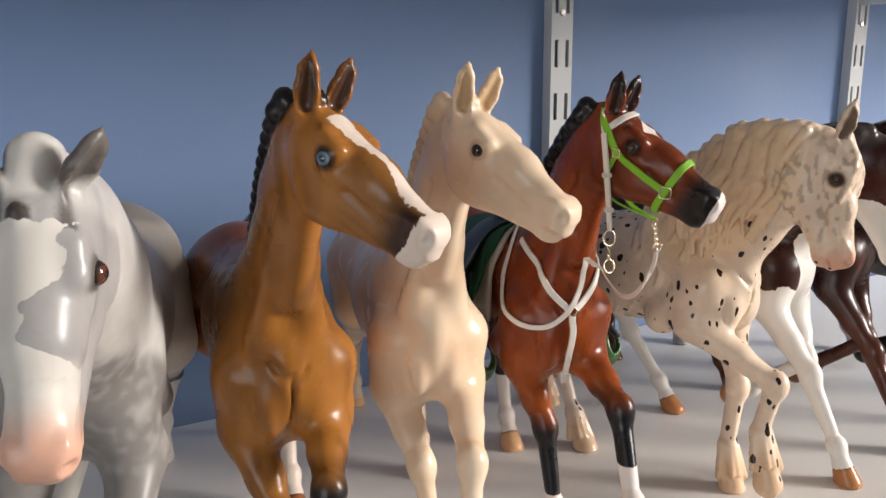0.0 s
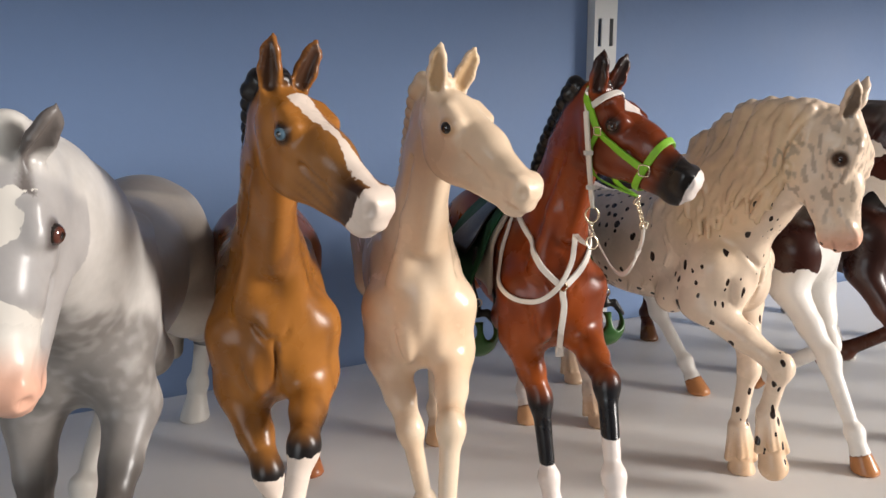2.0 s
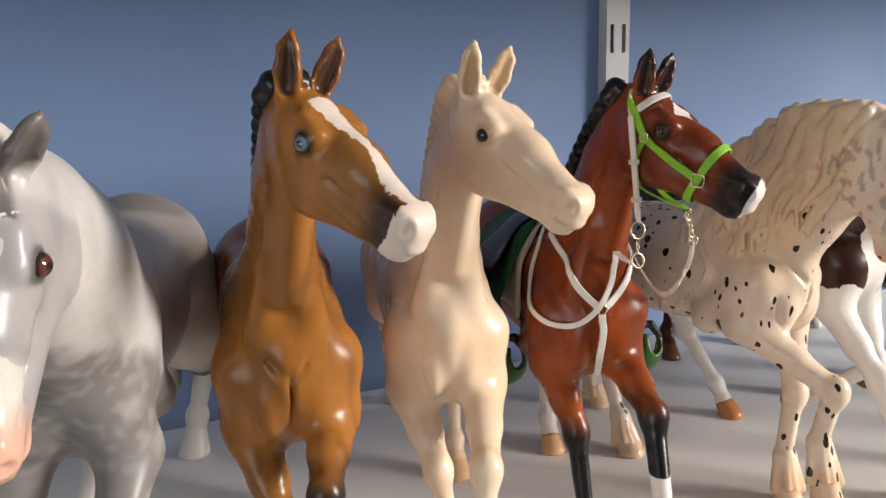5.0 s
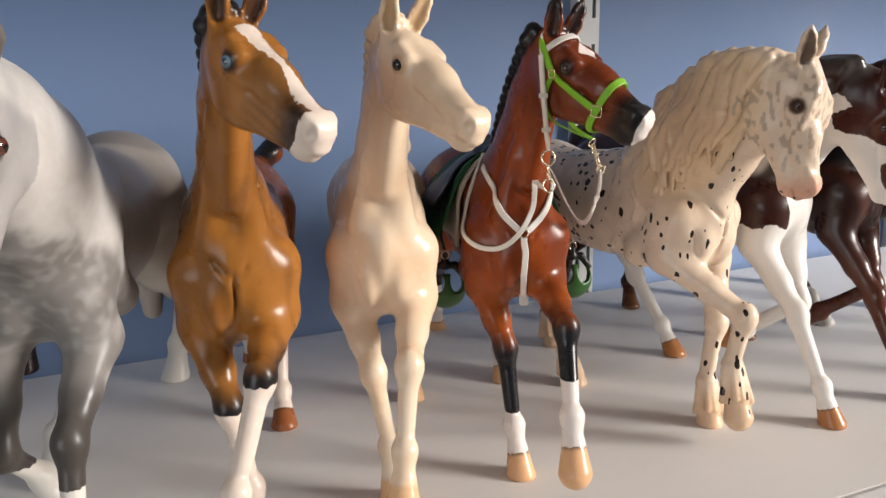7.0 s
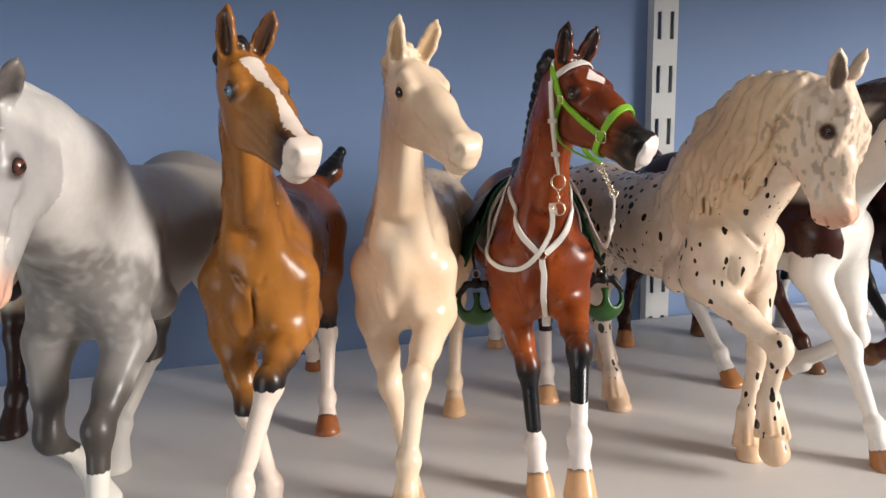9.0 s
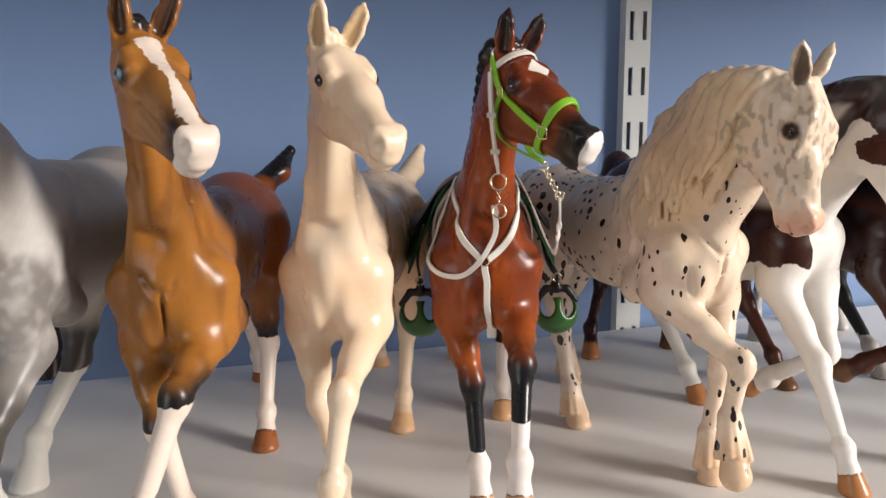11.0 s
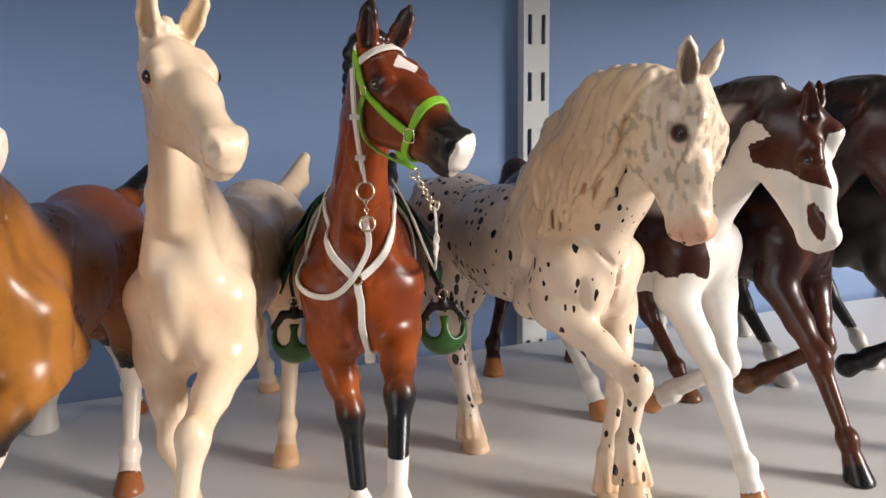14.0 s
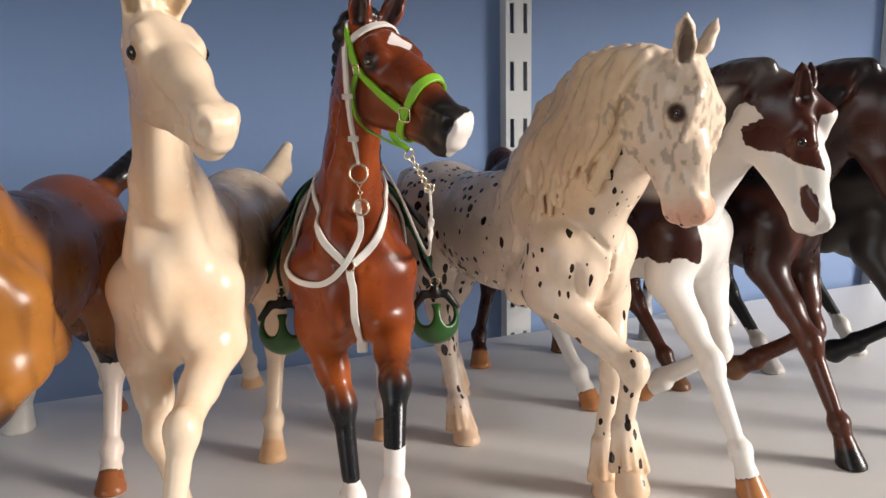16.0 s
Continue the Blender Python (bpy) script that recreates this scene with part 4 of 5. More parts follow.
def pinto(p, g):
    v = p.v
    p.lay((0.036, 0.009, 0.006), np.ones(len(v)))
    p.lay((0.075, 0.016, 0.008), 0.6 * g["head"])
    p.lay((0.055, 0.045, 0.042), g["mane"])
    p.lay((0.62, 0.58, 0.54), 0.9 * g["mane"] * ramp(np.sin(v[:, 1] * 110 + v[:, 2] * 75), -0.2, 0.4) * ramp(-v[:, 2], -0.222, -0.212))
    ragged = np.array([noise.noise(Vector((q[0] * 55, q[1] * 55, q[2] * 55 + 3))) for q in v])
    neck = np.minimum(0.004 - v[:, 1] - 0.35 * (v[:, 2] - 0.15), 0.206 - v[:, 2] + 0.55 * (v[:, 1] + 0.03)) + 0.009 * ragged
    legs = 0.112 - v[:, 2] + 0.25 * np.minimum(0.06, np.maximum(0, 0.05 - v[:, 1]))
    legs = np.where(v[:, 1] > 0.17, -0.01, legs)
    p.mark(np.where(g["mane"] > 0.5, -0.01, np.maximum(np.where(g["head"] < 0.3, neck, -0.01), legs)))
    shoulder = np.minimum(0.021 - np.hypot((v[:, 1] - 0.004) * 0.8, v[:, 2] - 0.142), -v[:, 0] - 0.010) + 0.006 * ragged
    p.patch = np.where(g["mane"] > 0.5, p.patch, np.minimum(p.patch, -shoulder))
    blaze = np.minimum(0.0080 - np.abs(g["left"] - 0.0026), np.minimum(g["ahead"] - 0.010, g["up"] + 0.010))
    lower = g["ahead"] - 0.025 - 0.8 * (g["up"] + 0.012) + 0.006 * ragged
    p.mark(np.where(g["head"] > 0.3, np.maximum(blaze, lower), -0.01))
    blotch = 0.0042 - np.hypot((g["ahead"] - 0.050) * 0.42, g["up"] + 0.0085)
    p.patch = np.where((g["head"] > 0.3) & (g["left"] < 0), np.minimum(p.patch, -blotch), p.patch)
    for leg in g["legs"] + g["hind"]:
        hoof_tone(p, leg[2], leg[3], (0.45, 0.19, 0.07))
        bare_hoof(p, leg)


def liver(p, g):
    v = p.v
    p.lay((0.024, 0.0075, 0.0055), np.ones(len(v)))
    p.lay((0.075, 0.020, 0.010), 0.6 * ramp(np.sin(v[:, 0] * 170 + v[:, 2] * 75), 0.2, 0.9))
    p.lay((0.012, 0.009, 0.010), g["mane"])
    p.lay((0.095, 0.028, 0.014), 0.7 * (1 - ramp(v[:, 2], 0.06, 0.12)))
    for leg in g["legs"] + g["hind"]:
        hoof_tone(p, leg[2], leg[3], (0.012, 0.010, 0.010) if leg[0][0] < 0 and leg[1][1] < 0 else (0.16, 0.07, 0.03))


def smoky(p, g):
    v = p.v
    p.lay((0.030, 0.024, 0.020), np.ones(len(v)))
    p.lay((0.085, 0.066, 0.052), 0.8 * ramp(np.sin(v[:, 1] * 60) + np.sin(v[:, 2] * 90), 0.2, 1.0) * ramp(v[:, 2], 0.09, 0.12))
    p.lay((0.010, 0.009, 0.010), np.maximum(g["mane"], 1 - ramp(v[:, 2], 0.06, 0.10)))
    white_socks(p, g["hind"], (0.030, 0.040))


PINTO_COAT = coat("dark_brown_and_white_coat", (0.78, 0.74, 0.69), jag=0.0010, jag_scale=380)
LIVER_COAT = coat("dark_liver_brown_coat", rough=0.3)
SMOKY_COAT = coat("smoky_black_coat", (0.5, 0.47, 0.44), rough=0.4)
striding_horse("dark brown and white patched model horse with grey-streaked mane", pinto, PINTO_COAT, stand(0.462, 0.327, 6.0), 1.0, 0.0014)
striding_horse("dark liver-brown model horse striding with one foreleg folded", liver, LIVER_COAT, stand(0.538, 0.332, 6.0))
striding_horse("smoky black model horse with dappled grey shoulder", smoky, SMOKY_COAT, stand(0.624, 0.330, 6.0), 1.0, 0.002)
striding_horse("smoky black model horse at the far end of the row", smoky, SMOKY_COAT, stand(0.715, 0.335, 6.0), 1.0, 0.0024)


# ---- the heavy grey horse ----
def heavy_horse(label, colours, mat, m, step, hind_at=(-0.038, 0.102)):
    c = Clay(step)
    sculpt_trunk(c, 1.0, 1.12, 1.18, -0.017)
    c.chain([(0, 0.030, 0.165), (0.003, -0.004, 0.190), (0.006, -0.036, 0.208), (0.0085, -0.057, 0.220)], [0.040, 0.034, 0.027, 0.019], 0.012, ((1, 0, 0), 1.35))
    h = Head((0.0092, -0.0680, 0.2292), (0.0058, -0.1015, 0.1652))
    eyes = sculpt_head(c, h, 0.55, 0.1, 0.0185, 1.12, (0.0, -0.05, 0.9))
    fore = (((-0.023, 0.016, 0.114), (-0.0245, 0.006, 0.068), (-0.014, 0.020, 0.046), (-0.007, 0.018, 0.026)),
            ((0.0180, 0.012, 0.116), (0.0130, -0.022, 0.083), (0.0130, -0.034, 0.042), (0.0125, -0.042, 0.016)))
    hind = (((-0.022, 0.165, 0.110), (-0.024, 0.150, 0.062), (hind_at[0] + 0.002, hind_at[1] + 0.012, 0.025), (*hind_at, 0.0)),
            ((0.022, 0.170, 0.110), (0.021, 0.245, 0.064), (0.012, 0.251, 0.026), (0.0083, 0.246, 0.0)))
    for side, leg in zip((-1, 1), fore):
        sculpt_fore(c, side, *leg, 1.04)
    for side, leg in zip((-1, 1), hind):
        sculpt_hind(c, side, *leg, 1.28)
    c.chain([h.at(-0.010, 0.001, 0.000), h.at(-0.003, -0.002, 0.0045), h.at(0.003, -0.0045, 0.0040)], [0.0042, 0.0036, 0.0016], 0.003)
    for n in range(9):
        t = n / 8
        c.ball((0.012 - 0.010 * t, -0.050 + 0.090 * t, 0.231 - 0.038 * t), (0.0045, 0.0085, 0.0065), 0.004)
    for n in range(3):
        c.ball((0.0085 - 0.001 * n, -0.064 + 0.012 * n, 0.2385 - 0.003 * n), (0.0075, 0.0095, 0.0075), 0.003)
    c.ball(h.at(0.007, -0.002, 0.0075), (0.0030, 0.0030, 0.0040), 0.001)
    c.chain([(0, 0.205, 0.170), (0, 0.225, 0.160), (0, 0.236, 0.12), (0, 0.232, 0.06)], [0.010, 0.012, 0.015, 0.007], 0.006)
    c.fill()

    def colouring(p):
        v = p.v
        ahead, left, up = h.inside(v)
        head = ramp(ahead, 0.0, 0.006) * (np.abs(left) < 0.022) * (v[:, 1] < -0.05) * (v[:, 2] > 0.14) * (up > -0.030)
        colours(p, dict(head=head, ahead=ahead, left=left, up=up, legs=fore, hind=hind, eyes=eyes, h=h))

    figure("model_horse", c, colouring, mat, eyes, label, m, 1.0, (0.10, 0.03, 0.02), 0.0037)


def grey_roan(p, g):
    v = p.v
    p.lay((0.51, 0.485, 0.455), np.ones(len(v)))
    p.lay((0.50, 0.43, 0.35), 0.7 * ramp(v[:, 1], 0.05, 0.10))
    mott = np.array([noise.noise(Vector(q) * 75) for q in v])
    # Dark mottling of the chest; paler on the left, a painted-in shoulder highlight.
    p.lay((0.145, 0.13, 0.12), 0.85 * ramp(0.8 * mott + 1.2 * (ramp(-v[:, 2], -0.205, -0.135)) - 0.38 - 0.5 * ramp(v[:, 0], 0.016, 0.030), -0.30, 0.50) * ramp(-v[:, 1], -0.06, -0.02))
    dapple = np.array([noise.noise(Vector(q) * 210 + Vector((3, 7, 1))) for q in v])
    p.lay((0.60, 0.58, 0.55), 0.22 * ramp(dapple, -0.1, 0.5) * ramp(v[:, 2], 0.105, 0.125) * ramp(-v[:, 1], -0.08, -0.03))
    p.lay((0.33, 0.315, 0.31), 0.85 * g["head"])
    p.nostrils(g["h"], (0.10, 0.05, 0.04))
    stockings(p, g["legs"], (0.098, 0.108), (0.055, 0.047, 0.042), 0.030)
    stockings(p, g["hind"], (0.10, 0.10), (0.07, 0.06, 0.055), 0.012)
    ears = (g["ahead"] < 0.010) * ramp(np.abs(g["left"]), 0.0052, 0.0068) * ramp(g["up"], 0.0035, 0.0055) * (v[:, 1] < -0.045)
    p.lay((0.085, 0.070, 0.064), 0.9 * ears)
    p.lay((0.72, 0.69, 0.64), 0.8 * (1 - ramp(np.abs(g["left"]), 0.004, 0.006)) * ramp(v[:, 2], 0.230, 0.236) * (v[:, 1] < -0.02))
    p.lay((0.10, 0.085, 0.08), ramp(-np.linalg.norm(v - (0.0, 0.175, 0.19), axis=1), -0.035, -0.028) * 0.5)
    eye_rims(p, g, (0.10, 0.085, 0.08), 0.0062)
    wobble = 0.0018 * np.sin(g["ahead"] * 330) + 0.0012 * np.sin(g["ahead"] * 810 + 1)
    wide = 0.0080 - 0.0085 * ramp(g["ahead"], 0.020, 0.025) + 0.0095 * ramp(g["ahead"], 0.033, 0.046)
    across = np.minimum(wide + wobble - g["left"], g["left"] + 0.0098 + wobble)
    p.lay((0.64, 0.605, 0.55), g["head"] * ramp(g["ahead"], 0.038, 0.044) * ramp(g["up"], -0.014, -0.009))
    p.lay((0.70, 0.40, 0.29), g["head"] * ramp(g["ahead"], 0.046, 0.060))
    p.nostrils(g["h"], (0.12, 0.05, 0.04), 0.8)
    p.mark(np.where((g["head"] > 0.3) & (g["up"] > -0.0125) & (g["ahead"] < 0.0440), np.minimum(across, g["ahead"] - 0.0085), -0.01))
    p.lay((0.05, 0.04, 0.036), ramp(-np.linalg.norm(v - g["h"].at(0.007, -0.002, 0.0085), axis=1), -0.0036, -0.0028))
    white_socks(p, g["legs"], (0.058, 0.066))
    white_socks(p, g["hind"], (0.058, 0.060))


def spotted_draft(p, g):
    p.lay((0.70, 0.58, 0.43), np.ones(len(p.v)))
    p.spots = np.where(p.v[:, 2] > 0.06, 1.0, 0.0)
    stockings(p, g["hind"], (0.09, 0.09), (0.03, 0.014, 0.012), 0.010)
    stockings(p, g["legs"], (0.07, 0.07), (0.03, 0.014, 0.012), 0.010)


GREY_COAT = coat("grey_roan_coat", (0.64, 0.605, 0.55), jag=0.0011, jag_scale=300, rough=0.34)
heavy_horse("stocky grey roan model horse with bald white face and pink muzzle", grey_roan, GREY_COAT, stand(0.018, 0.300, -13.0), 0.0013)
DRAFT_COAT = coat("cream_spotted_coat", rough=0.35, spots=(95.0, 0.9))
heavy_horse("cream model horse with dark spots and dark lower legs", spotted_draft, DRAFT_COAT, stand(-0.068, 0.360, -8.0), 0.002, (-0.023, 0.120))

# ---- tack on the bay horse ----
GREEN_WEB = plain("bright_green_webbing", (0.20, 0.46, 0.015), 0.55, vary=0.18, scale=300, relief=0.5, depth=0.0004)
WHITE_STRAP = plain("white_leather_strap", (0.72, 0.68, 0.62), 0.45, vary=0.10, scale=160, relief=0.3)
BRASS = plain("pale_gilt_metal", (0.72, 0.62, 0.46), 0.25, 1.0, vary=0.1, scale=200)
DARK_GREEN = plain("dark_green_felt", (0.010, 0.075, 0.028), 0.8, vary=0.25, scale=120, relief=0.5)
GREEN_PLASTIC = plain("green_plastic", (0.022, 0.090, 0.016), 0.35, vary=0.2, scale=150)
BLACK_LEATHER = plain("black_leather", (0.010, 0.010, 0.011), 0.4, vary=0.2, scale=150, relief=0.3)
FLEECE = plain("pale_fleece", (0.52, 0.49, 0.44), 0.95, vary=0.2, scale=400, relief=0.8, depth=0.0008)
BAY_M = BAY_AT @ Matrix.Scale(0.985, 4)


def glide(points, count):
    """Points spaced evenly along a smooth curve through those given."""
    p = np.array(points, float)
    p = np.concatenate([[2 * p[0] - p[1]], p, [2 * p[-1] - p[-2]]])
    out = []
    for n in range(1, len(p) - 2):
        for t in np.linspace(0, 1, 12, endpoint=False):
            a, b, c, d = p[n - 1:n + 3]
            out.append(0.5 * (2 * b + (c - a) * t + (2 * a - 5 * b + 4 * c - d) * t * t + (3 * b - a - 3 * c + d) * t ** 3))
    out.append(p[-2])
    out = np.array(out)
    far = np.r_[0, np.cumsum(np.linalg.norm(np.diff(out, axis=0), axis=1))]
    want = np.linspace(0, far[-1], count)
    return np.stack([np.interp(want, far, out[:, n]) for n in range(3)], 1)


def strap(name, points, mat, parent, wide=0.0032, thick=0.0009, above=None, count=40, closed=False, label=""):
    """A flat strap along a curve; with above it lies on the bay horse's skin, that far off it."""
    p = glide(points, count)
    if above is not None:
        p = bay_clay.onto(p, above)
        for _ in range(3):
            p[1:-1] = 0.5 * p[1:-1] + 0.25 * (p[:-2] + p[2:])
        gap = bay_clay.value(p)
        p = np.where((gap < above)[:, None], bay_clay.onto(p, above, 6), p)
    nrm = bay_clay.slope(p)
    way = np.gradient(p, axis=0)
    way /= np.linalg.norm(way, axis=1, keepdims=True) + 1e-9
    side = np.cross(nrm, way)
    side /= np.linalg.norm(side, axis=1, keepdims=True) + 1e-9
    nrm = np.cross(way, side)
    bm = bmesh.new()
    rings = []
    shape = ((-0.5, -0.5), (0.5, -0.5), (0.5, 0.3), (0.38, 0.5), (-0.38, 0.5), (-0.5, 0.3))
    for q, s, n in zip(p, side, nrm):
        rings.append([bm.verts.new(q + wide * a * s + thick * b * n) for a, b in shape])
    for r0, r1 in zip(rings[:-1], rings[1:]):
        for k in range(len(shape)):
            bm.faces.new((r0[k], r0[(k + 1) % 6], r1[(k + 1) % 6], r1[k]))
    bm.faces.new(rings[0][::-1])
    bm.faces.new(rings[-1])
    bmesh.ops.recalc_face_normals(bm, faces=bm.faces)
    return part(name, bm, mat, parent, label)


def hoop(name, centre, normal, radius, wire, mat, parent, square=False, label=""):
    """A ring, or a rounded square buckle, of round wire."""
    n = unit(normal)
    a = unit(np.cross(n, (0.2, 0.1, 1)))
    b = np.cross(n, a)
    bm = bmesh.new()
    rings, around = 28, 8
    loops = []
    for k in range(rings):
        t = 2 * math.pi * k / rings
        x, y = math.cos(t), math.sin(t)
        if square:
            m = (abs(x) ** 5 + abs(y) ** 5) ** 0.2
            x, y = x / m, y / m
        d = unit(x * a + y * b)
        c = np.array(centre) + radius * (x * a + y * b)
        loops.append([bm.verts.new(c + wire * (math.cos(u) * d + math.sin(u) * n)) for u in np.linspace(0, 2 * math.pi, around, endpoint=False)])
    for k in range(rings):
        for u in range(around):
            bm.faces.new((loops[k][u], loops[k][(u + 1) % around], loops[(k + 1) % rings][(u + 1) % around], loops[(k + 1) % rings][u]))
    bmesh.ops.recalc_face_normals(bm, faces=bm.faces)
    return part(name, bm, mat, parent, label, True)


def carved(name, clay, mat, parent, label=""):
    """A clay form as a part."""
    v, f = clay.fill_free().skin()
    mesh = bpy.data.meshes.new(name)
    mesh.from_pydata(v.tolist(), [], f.tolist())
    mesh.materials.append(mat)
    for p in mesh.polygons:
        p.use_smooth = True
    ob = new(name, mesh)
    ob.parent = parent
    return tagged(ob, label) if label else ob


def tack(name, label, category):
    ob = new(name)
    ob.matrix_world = BAY_M
    return tagged(ob, label, category)


H = bay_head.at
halter = tack("halter", "bright green webbing halter on the bay horse's head", "halter")
loop = [H(0.0425 + 0.0015 * math.cos(a), 0.0125 * math.sin(a), -0.0105 + 0.0165 * math.cos(a)) for a in np.linspace(0, 2 * math.pi, 17)]
strap("noseband", loop, GREEN_WEB, halter, 0.0034, 0.0011, 0.0010, 56)
for side in (-1, 1):
    strap("cheek_strap", [H(0.0425, side * 0.0090, -0.0125), H(0.030, side * 0.0105, -0.0110), H(0.0135, side * 0.0125, -0.0080)], GREEN_WEB, halter, 0.0034, 0.0011, 0.0012, 28)
    strap("crown_strap", [H(0.0135, side * 0.0125, -0.0080), H(0.0050, side * 0.0120, -0.0020), H(-0.0030, side * 0.0100, 0.0020), H(-0.0060, side * 0.002, 0.0040)], GREEN_WEB, halter, 0.0034, 0.0011, 0.0012, 28)
    strap("throat_strap", [H(0.0135, side * 0.0125, -0.0085), H(0.0140, side * 0.0120, -0.0190), H(0.0190, side * 0.0085, -0.0290), H(0.0290, side * 0.003, -0.0310), H(0.0420, 0, -0.0290)], GREEN_WEB, halter, 0.0024, 0.0009, None, 28)
    c0 = bay_clay.onto([H(0.0425, side * 0.0090, -0.0125)], 0.0016)[0]
    hoop("buckle", c0, bay_clay.slope([c0])[0], 0.0026, 0.0004, BRASS, halter, True, "small square gilt buckle")
    c1 = bay_clay.onto([H(0.0135, side * 0.0125, -0.0080)], 0.0016)[0]
    hoop("ring", c1, bay_clay.slope([c1])[0], 0.0019, 0.0004, BRASS, halter, True, "small gilt ring")
chin = H(0.0430, 0, -0.0305)
hoop("chin_ring", chin, bay_head.ahead, 0.0022, 0.0004, BRASS, halter, False, "small gilt ring")

bridle = tack("headstall", "white leather headstall with hanging strap and rings", "bridle")
strap("browband", [H(0.0030, -0.0120, -0.0020), H(0.0062, -0.0070, 0.0040), H(0.0078, 0, 0.0062), H(0.0062, 0.0070, 0.0040), H(0.0030, 0.0120, -0.0020)], WHITE_STRAP, bridle, 0.0032, 0.0010, 0.0011, 30)
strap("crownpiece", [H(0.0030, -0.0125, -0.0030), H(-0.0025, -0.0115, 0.0020), H(-0.0050, 0, 0.0060), H(-0.0025, 0.0115, 0.0020), H(0.0030, 0.0125, -0.0030)], WHITE_STRAP, bridle, 0.0028, 0.0010, 0.0011, 30)
ring_a, ring_b = np.array((0.0035, -0.0350, 0.1872)), np.array((0.0039, -0.0350, 0.1735))
drop_from, drop_to = H(0.0035, -0.0138, -0.0030), ring_a + (0, 0, 0.0038)
drop = [drop_from + (drop_to - drop_from) * k / 5 + np.array((-0.0012, -0.0030, 0)) * math.sin(math.pi * k / 5) for k in range(6)]
hang = strap("hanging_strap", drop, WHITE_STRAP, bridle, 0.0027, 0.0011, None, 30)
for k in (0.42, 0.78):
    q = drop_from + (drop_to - drop_from) * k + np.array((-0.0012, -0.0030, 0)) * math.sin(math.pi * k)
    bm = bmesh.new()
    box(bm, q - np.array((0.0021, 0.0013, 0.0011)), q + np.array((0.0021, 0.0013, 0.0011)), 0.0004)
    part("keeper", bm, WHITE_STRAP, hang)
hoop("ring", ring_a, (0.25, -1, 0.15), 0.0037, 0.0005, BRASS, bridle, False, "gilt wire ring")
hoop("ring", ring_b, (0.25, -1, 0.25), 0.0032, 0.0005, BRASS, bridle, False, "gilt wire ring")
for k in range(4):
    hoop("chain_link", ring_a + (ring_b - ring_a) * (0.33 + 0.12 * k), (1, 0, 0) if k % 2 else (0.2, -1, 0), 0.0008, 0.00025, BRASS, bridle)

rein = tack("lead_rein", "white leather lead rein looped over the horse's chest", "lead rein")
strap("near_rein", [ring_b + (-0.0006, -0.0004, -0.003), (0.0043, -0.0110, 0.1590), (-0.0002, -0.0085, 0.1491), (-0.0053, -0.0070, 0.1415), (-0.0114, -0.0060, 0.1365), (-0.0191, -0.0030, 0.1340), (-0.0255, 0.0050, 0.1355), (-0.0296, 0.0180, 0.1420), (-0.0300, 0.0290, 0.1520), (-0.0250, 0.0340, 0.1680), (-0.0170, 0.0380, 0.1830)], WHITE_STRAP, rein, 0.0027, 0.0010, 0.0016, 90)
top = np.array((0.0325, -0.0300, 0.1790))
for k in range(9):
    hoop("chain_link", chin + (top - chin) * (0.12 + 0.1 * k), (1, 0.3, 0) if k % 2 else (-0.3, 1, 0), 0.0011, 0.0003, BRASS, rein)
strap("far_rein", [top, (0.0335, -0.0250, 0.1680), (0.0345, -0.0080, 0.1500), (0.0345, 0.0080, 0.1450), (0.0315, 0.0200, 0.1520), (0.0250, 0.0290, 0.1690), (0.0170, 0.0370, 0.1840)], WHITE_STRAP, rein, 0.0026, 0.0010, None, 60)
hoop("clip", top + (0, 0, 0.0006), (0.3, 1, 0), 0.0018, 0.0005, BRASS, rein, True, "small gilt clip")

collar = tack("breast_collar", "white leather breast collar with a centre ring", "breast collar")
centre = bay_clay.onto([(-0.0015, -0.008, 0.1435)], 0.0014)[0]
strap("shoulder_strap", [centre + (-0.002, 0, 0.001), (-0.0114, -0.0060, 0.1522), (-0.0174, -0.0030, 0.1598), (-0.0205, 0.0090, 0.1680), (-0.0205, 0.0260, 0.1770)], WHITE_STRAP, collar, 0.0034, 0.0011, 0.0011, 40)
strap("shoulder_strap", [centre + (0.002, 0, 0.001), (0.0075, -0.0075, 0.1500), (0.0140, -0.0070, 0.1570), (0.0185, -0.0030, 0.1660), (0.0200, 0.0150, 0.1770), (0.0190, 0.0280, 0.1820)], WHITE_STRAP, collar, 0.0034, 0.0011, 0.0011, 40)
fork = strap("centre_strap", [centre + (0, 0, -0.002), (-0.0004, -0.004, 0.131), (0.0015, 0.000, 0.120), (0.0035, 0.008, 0.1050)], WHITE_STRAP, collar, 0.0034, 0.0011, 0.0012, 30)
hoop("ring", centre, bay_clay.slope([centre])[0], 0.0023, 0.0005, BRASS, collar, False, "gilt centre ring")
end = bay_clay.onto([(0.0040, 0.010, 0.1030)], 0.0020)[0]
bm = bmesh.new()
box(bm, end - np.array((0.0026, 0.0013, 0.0036)), end + np.array((0.0026, 0.0013, 0.0030)), 0.0009)
part("buckle", bm, WHITE_STRAP, fork, "chunky white end buckle")

saddle = tack("saddle", "dark green saddle with black leathers on the bay horse", "saddle")


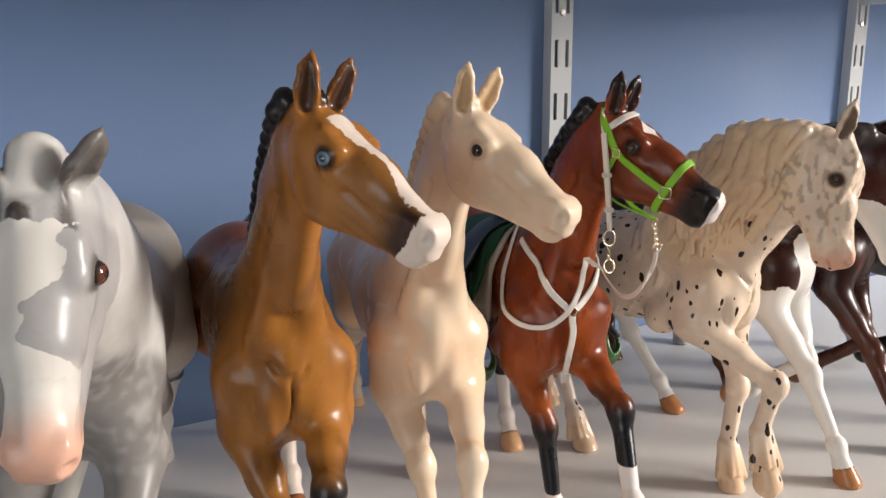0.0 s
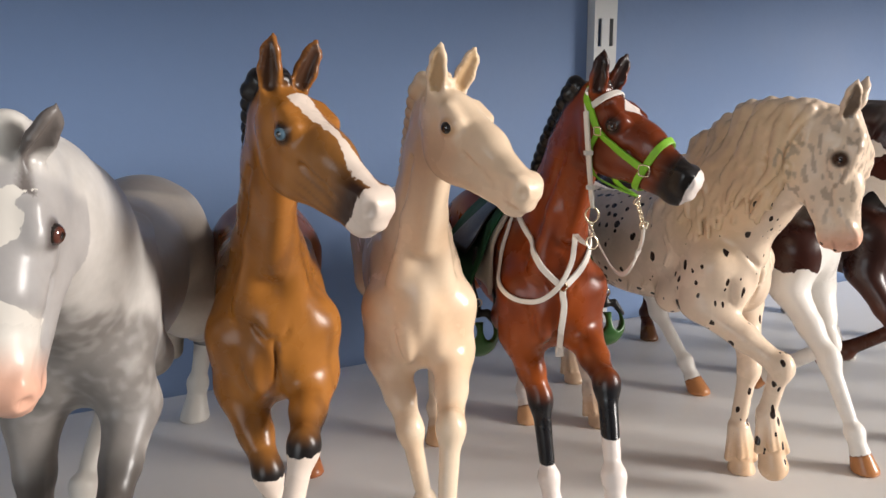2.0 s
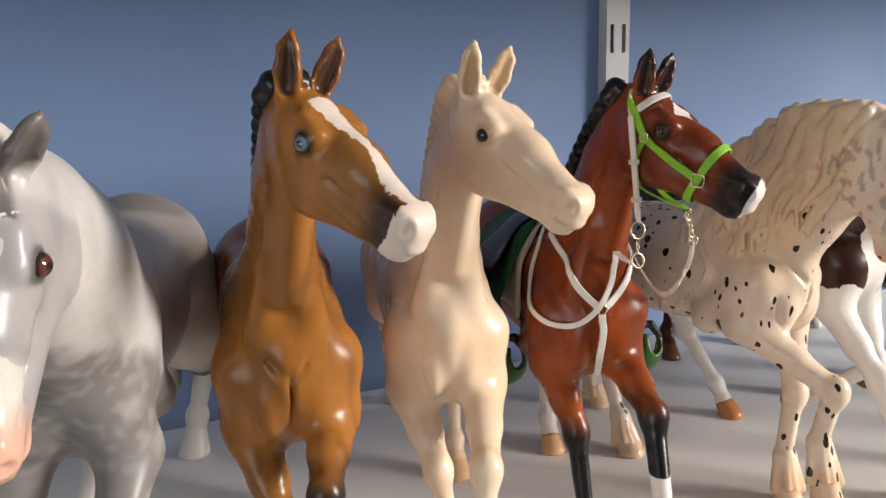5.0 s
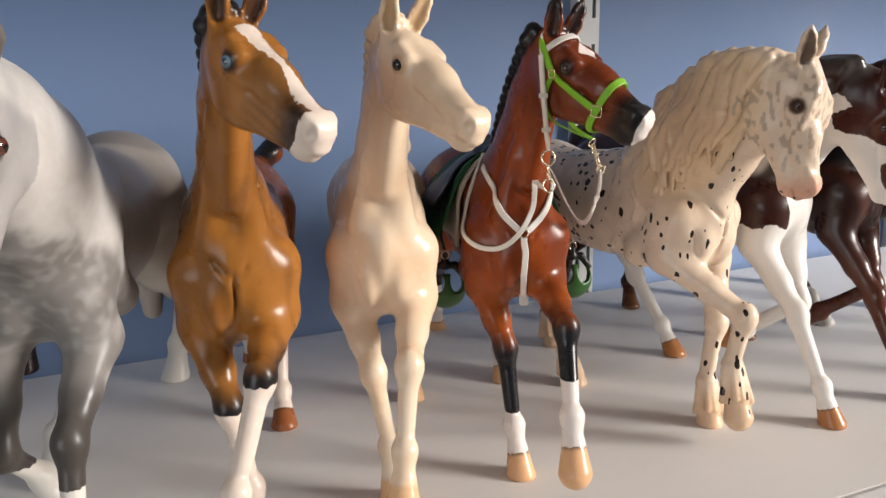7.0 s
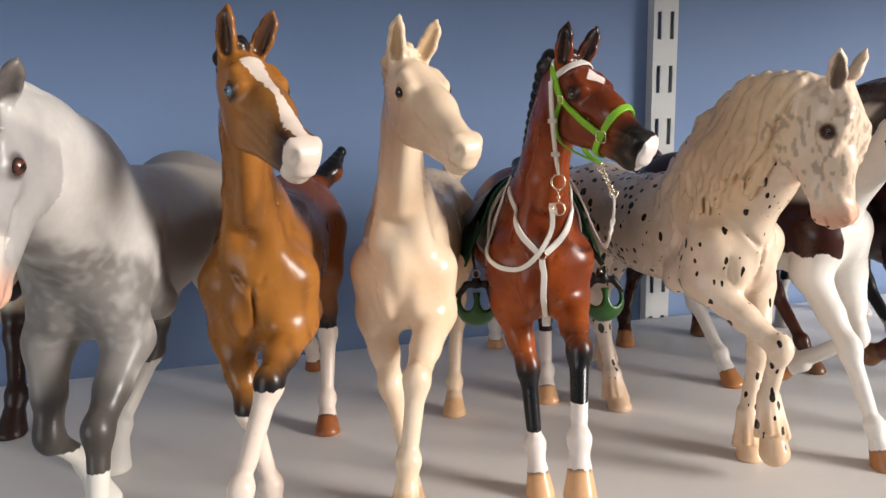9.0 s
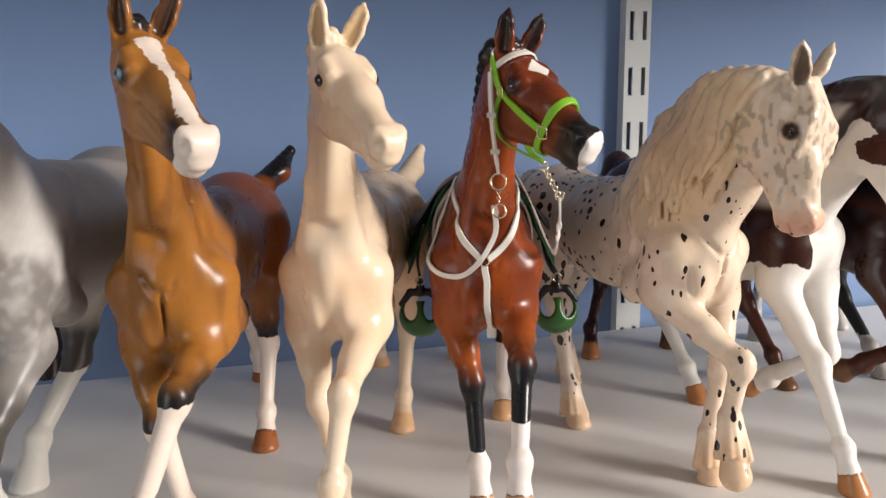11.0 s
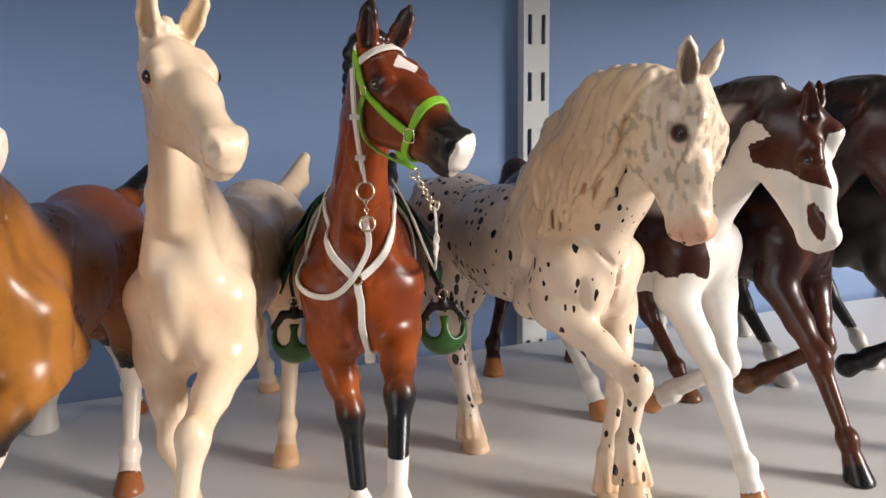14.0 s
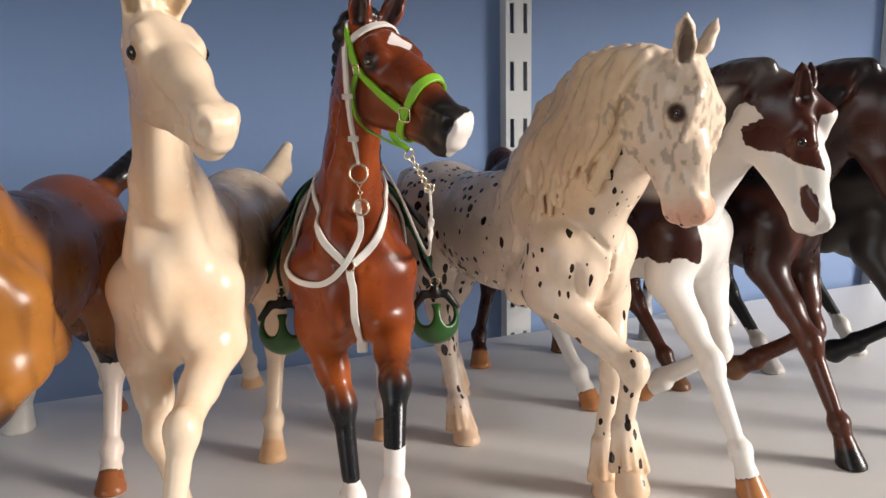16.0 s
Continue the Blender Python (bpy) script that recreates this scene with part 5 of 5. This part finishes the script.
def draped(name, mat, y0, y1, low, above, flare, thick, label=""):
    """A cloth laid over the back, from low on one side to low on the other."""
    across, along = 33, 15
    bm = bmesh.new()
    for off in (0.0, thick):
        pts = []
        for j in range(along):
            y = y0 + (y1 - y0) * j / (along - 1)
            for i in range(across):
                a = (i / (across - 1) * 2 - 1) * 1.0
                z = 0.172 - (0.172 - low) * abs(a) ** 1.6
                pts.append((0.036 * math.copysign(abs(a) ** 0.7, a), y, z))
        pts = bay_clay.onto(pts, above + off, 16)
        for n, q in enumerate(pts):
            a = n % across / (across - 1) * 2 - 1
            q[0] += math.copysign(flare * max(0, abs(a) - 0.4) ** 1.5, a)
            bm.verts.new(q)
    bm.verts.ensure_lookup_table()
    size = across * along
    for j in range(along - 1):
        for i in range(across - 1):
            n = j * across + i
            bm.faces.new([bm.verts[k] for k in (n, n + across, n + across + 1, n + 1)])
            bm.faces.new([bm.verts[size + k] for k in (n, n + 1, n + across + 1, n + across)])
    rim = [j * across for j in range(along)], [j * across + across - 1 for j in range(along)], list(range(across)), list(range(size - across, size))
    for edge in rim:
        for a, b in zip(edge[:-1], edge[1:]):
            bm.faces.new([bm.verts[k] for k in (a, b, size + b, size + a)])
    bmesh.ops.recalc_face_normals(bm, faces=bm.faces)
    return part(name, bm, mat, saddle, label, True)


draped("fleece_pad", FLEECE, 0.044, 0.128, 0.128, 0.0010, 0.006, 0.0016, "pale fleece pad")
draped("saddle_cloth", DARK_GREEN, 0.048, 0.135, 0.126, 0.0034, 0.030, 0.0012, "dark green felt cloth")
draped("flap", BLACK_LEATHER, 0.062, 0.100, 0.148, 0.0052, 0.022, 0.0012, "black leather flap")
seat = Clay(0.0011)
seat.chain([(0, 0.052, 0.180), (0, 0.062, 0.178), (0, 0.085, 0.175), (0, 0.108, 0.180)], [0.006, 0.008, 0.010, 0.009], 0.006, ((0, 0, 1), 1.5))
carved("seat", seat, BLACK_LEATHER, saddle, "black leather seat")
for side in (-1, 1):
    foot = np.array((0.0425, 0.045, 0.1010) if side > 0 else (-0.0360, 0.048, 0.0990))
    strap("stirrup_leather", [(side * 0.0340, 0.062, 0.150), (side * 0.0375, 0.054, 0.132), foot + (0, 0.001, 0.022), foot + (0, 0, 0.014)], BLACK_LEATHER, saddle, 0.0046, 0.0016, None, 24)
    hoop("buckle", foot + (0, -0.0014, 0.021), (0.1, -1, 0), 0.0024, 0.0005, BRASS, saddle)
    cup = Clay(0.0009)
    cup.ball(foot, (0.0128, 0.0110, 0.0128), 0.002)
    cup.ball(foot + (0, 0.004, 0.001), (0.0112, 0.0115, 0.0112), 0.001, cut=True)
    for s in (-1, 1):
        cup.ball(foot + (s * 0.0062, -0.008, 0.0060), (0.0044, 0.0090, 0.0068), 0.001, cut=True)
    cup.ball(foot + (0, 0, 0.0150), (0.0180, 0.0180, 0.0050), 0.001, cut=True)
    stirrup = carved("stirrup", cup, GREEN_PLASTIC, saddle, "green hooded stirrup cup")
    yoke = Clay(0.0008)
    yoke.chain([foot + (-0.0112, 0, 0.007), foot + (-0.0060, 0, 0.0140), foot + (0.0060, 0, 0.0140), foot + (0.0112, 0, 0.007)], [0.0018, 0.0022, 0.0022, 0.0018], 0.001)
    yoke.chain([foot + (0, 0, 0.0140), foot + (0, 0.0005, 0.0185)], [0.0028, 0.0022], 0.001)
    carved("yoke", yoke, BLACK_LEATHER, saddle, "black stirrup top")
girth = strap("girth", [(-0.033, 0.060, 0.128), (-0.024, 0.058, 0.108), (0, 0.056, 0.096), (0.024, 0.058, 0.108), (0.033, 0.060, 0.128)], BLACK_LEATHER, saddle, 0.0060, 0.0012, 0.0010, 40)
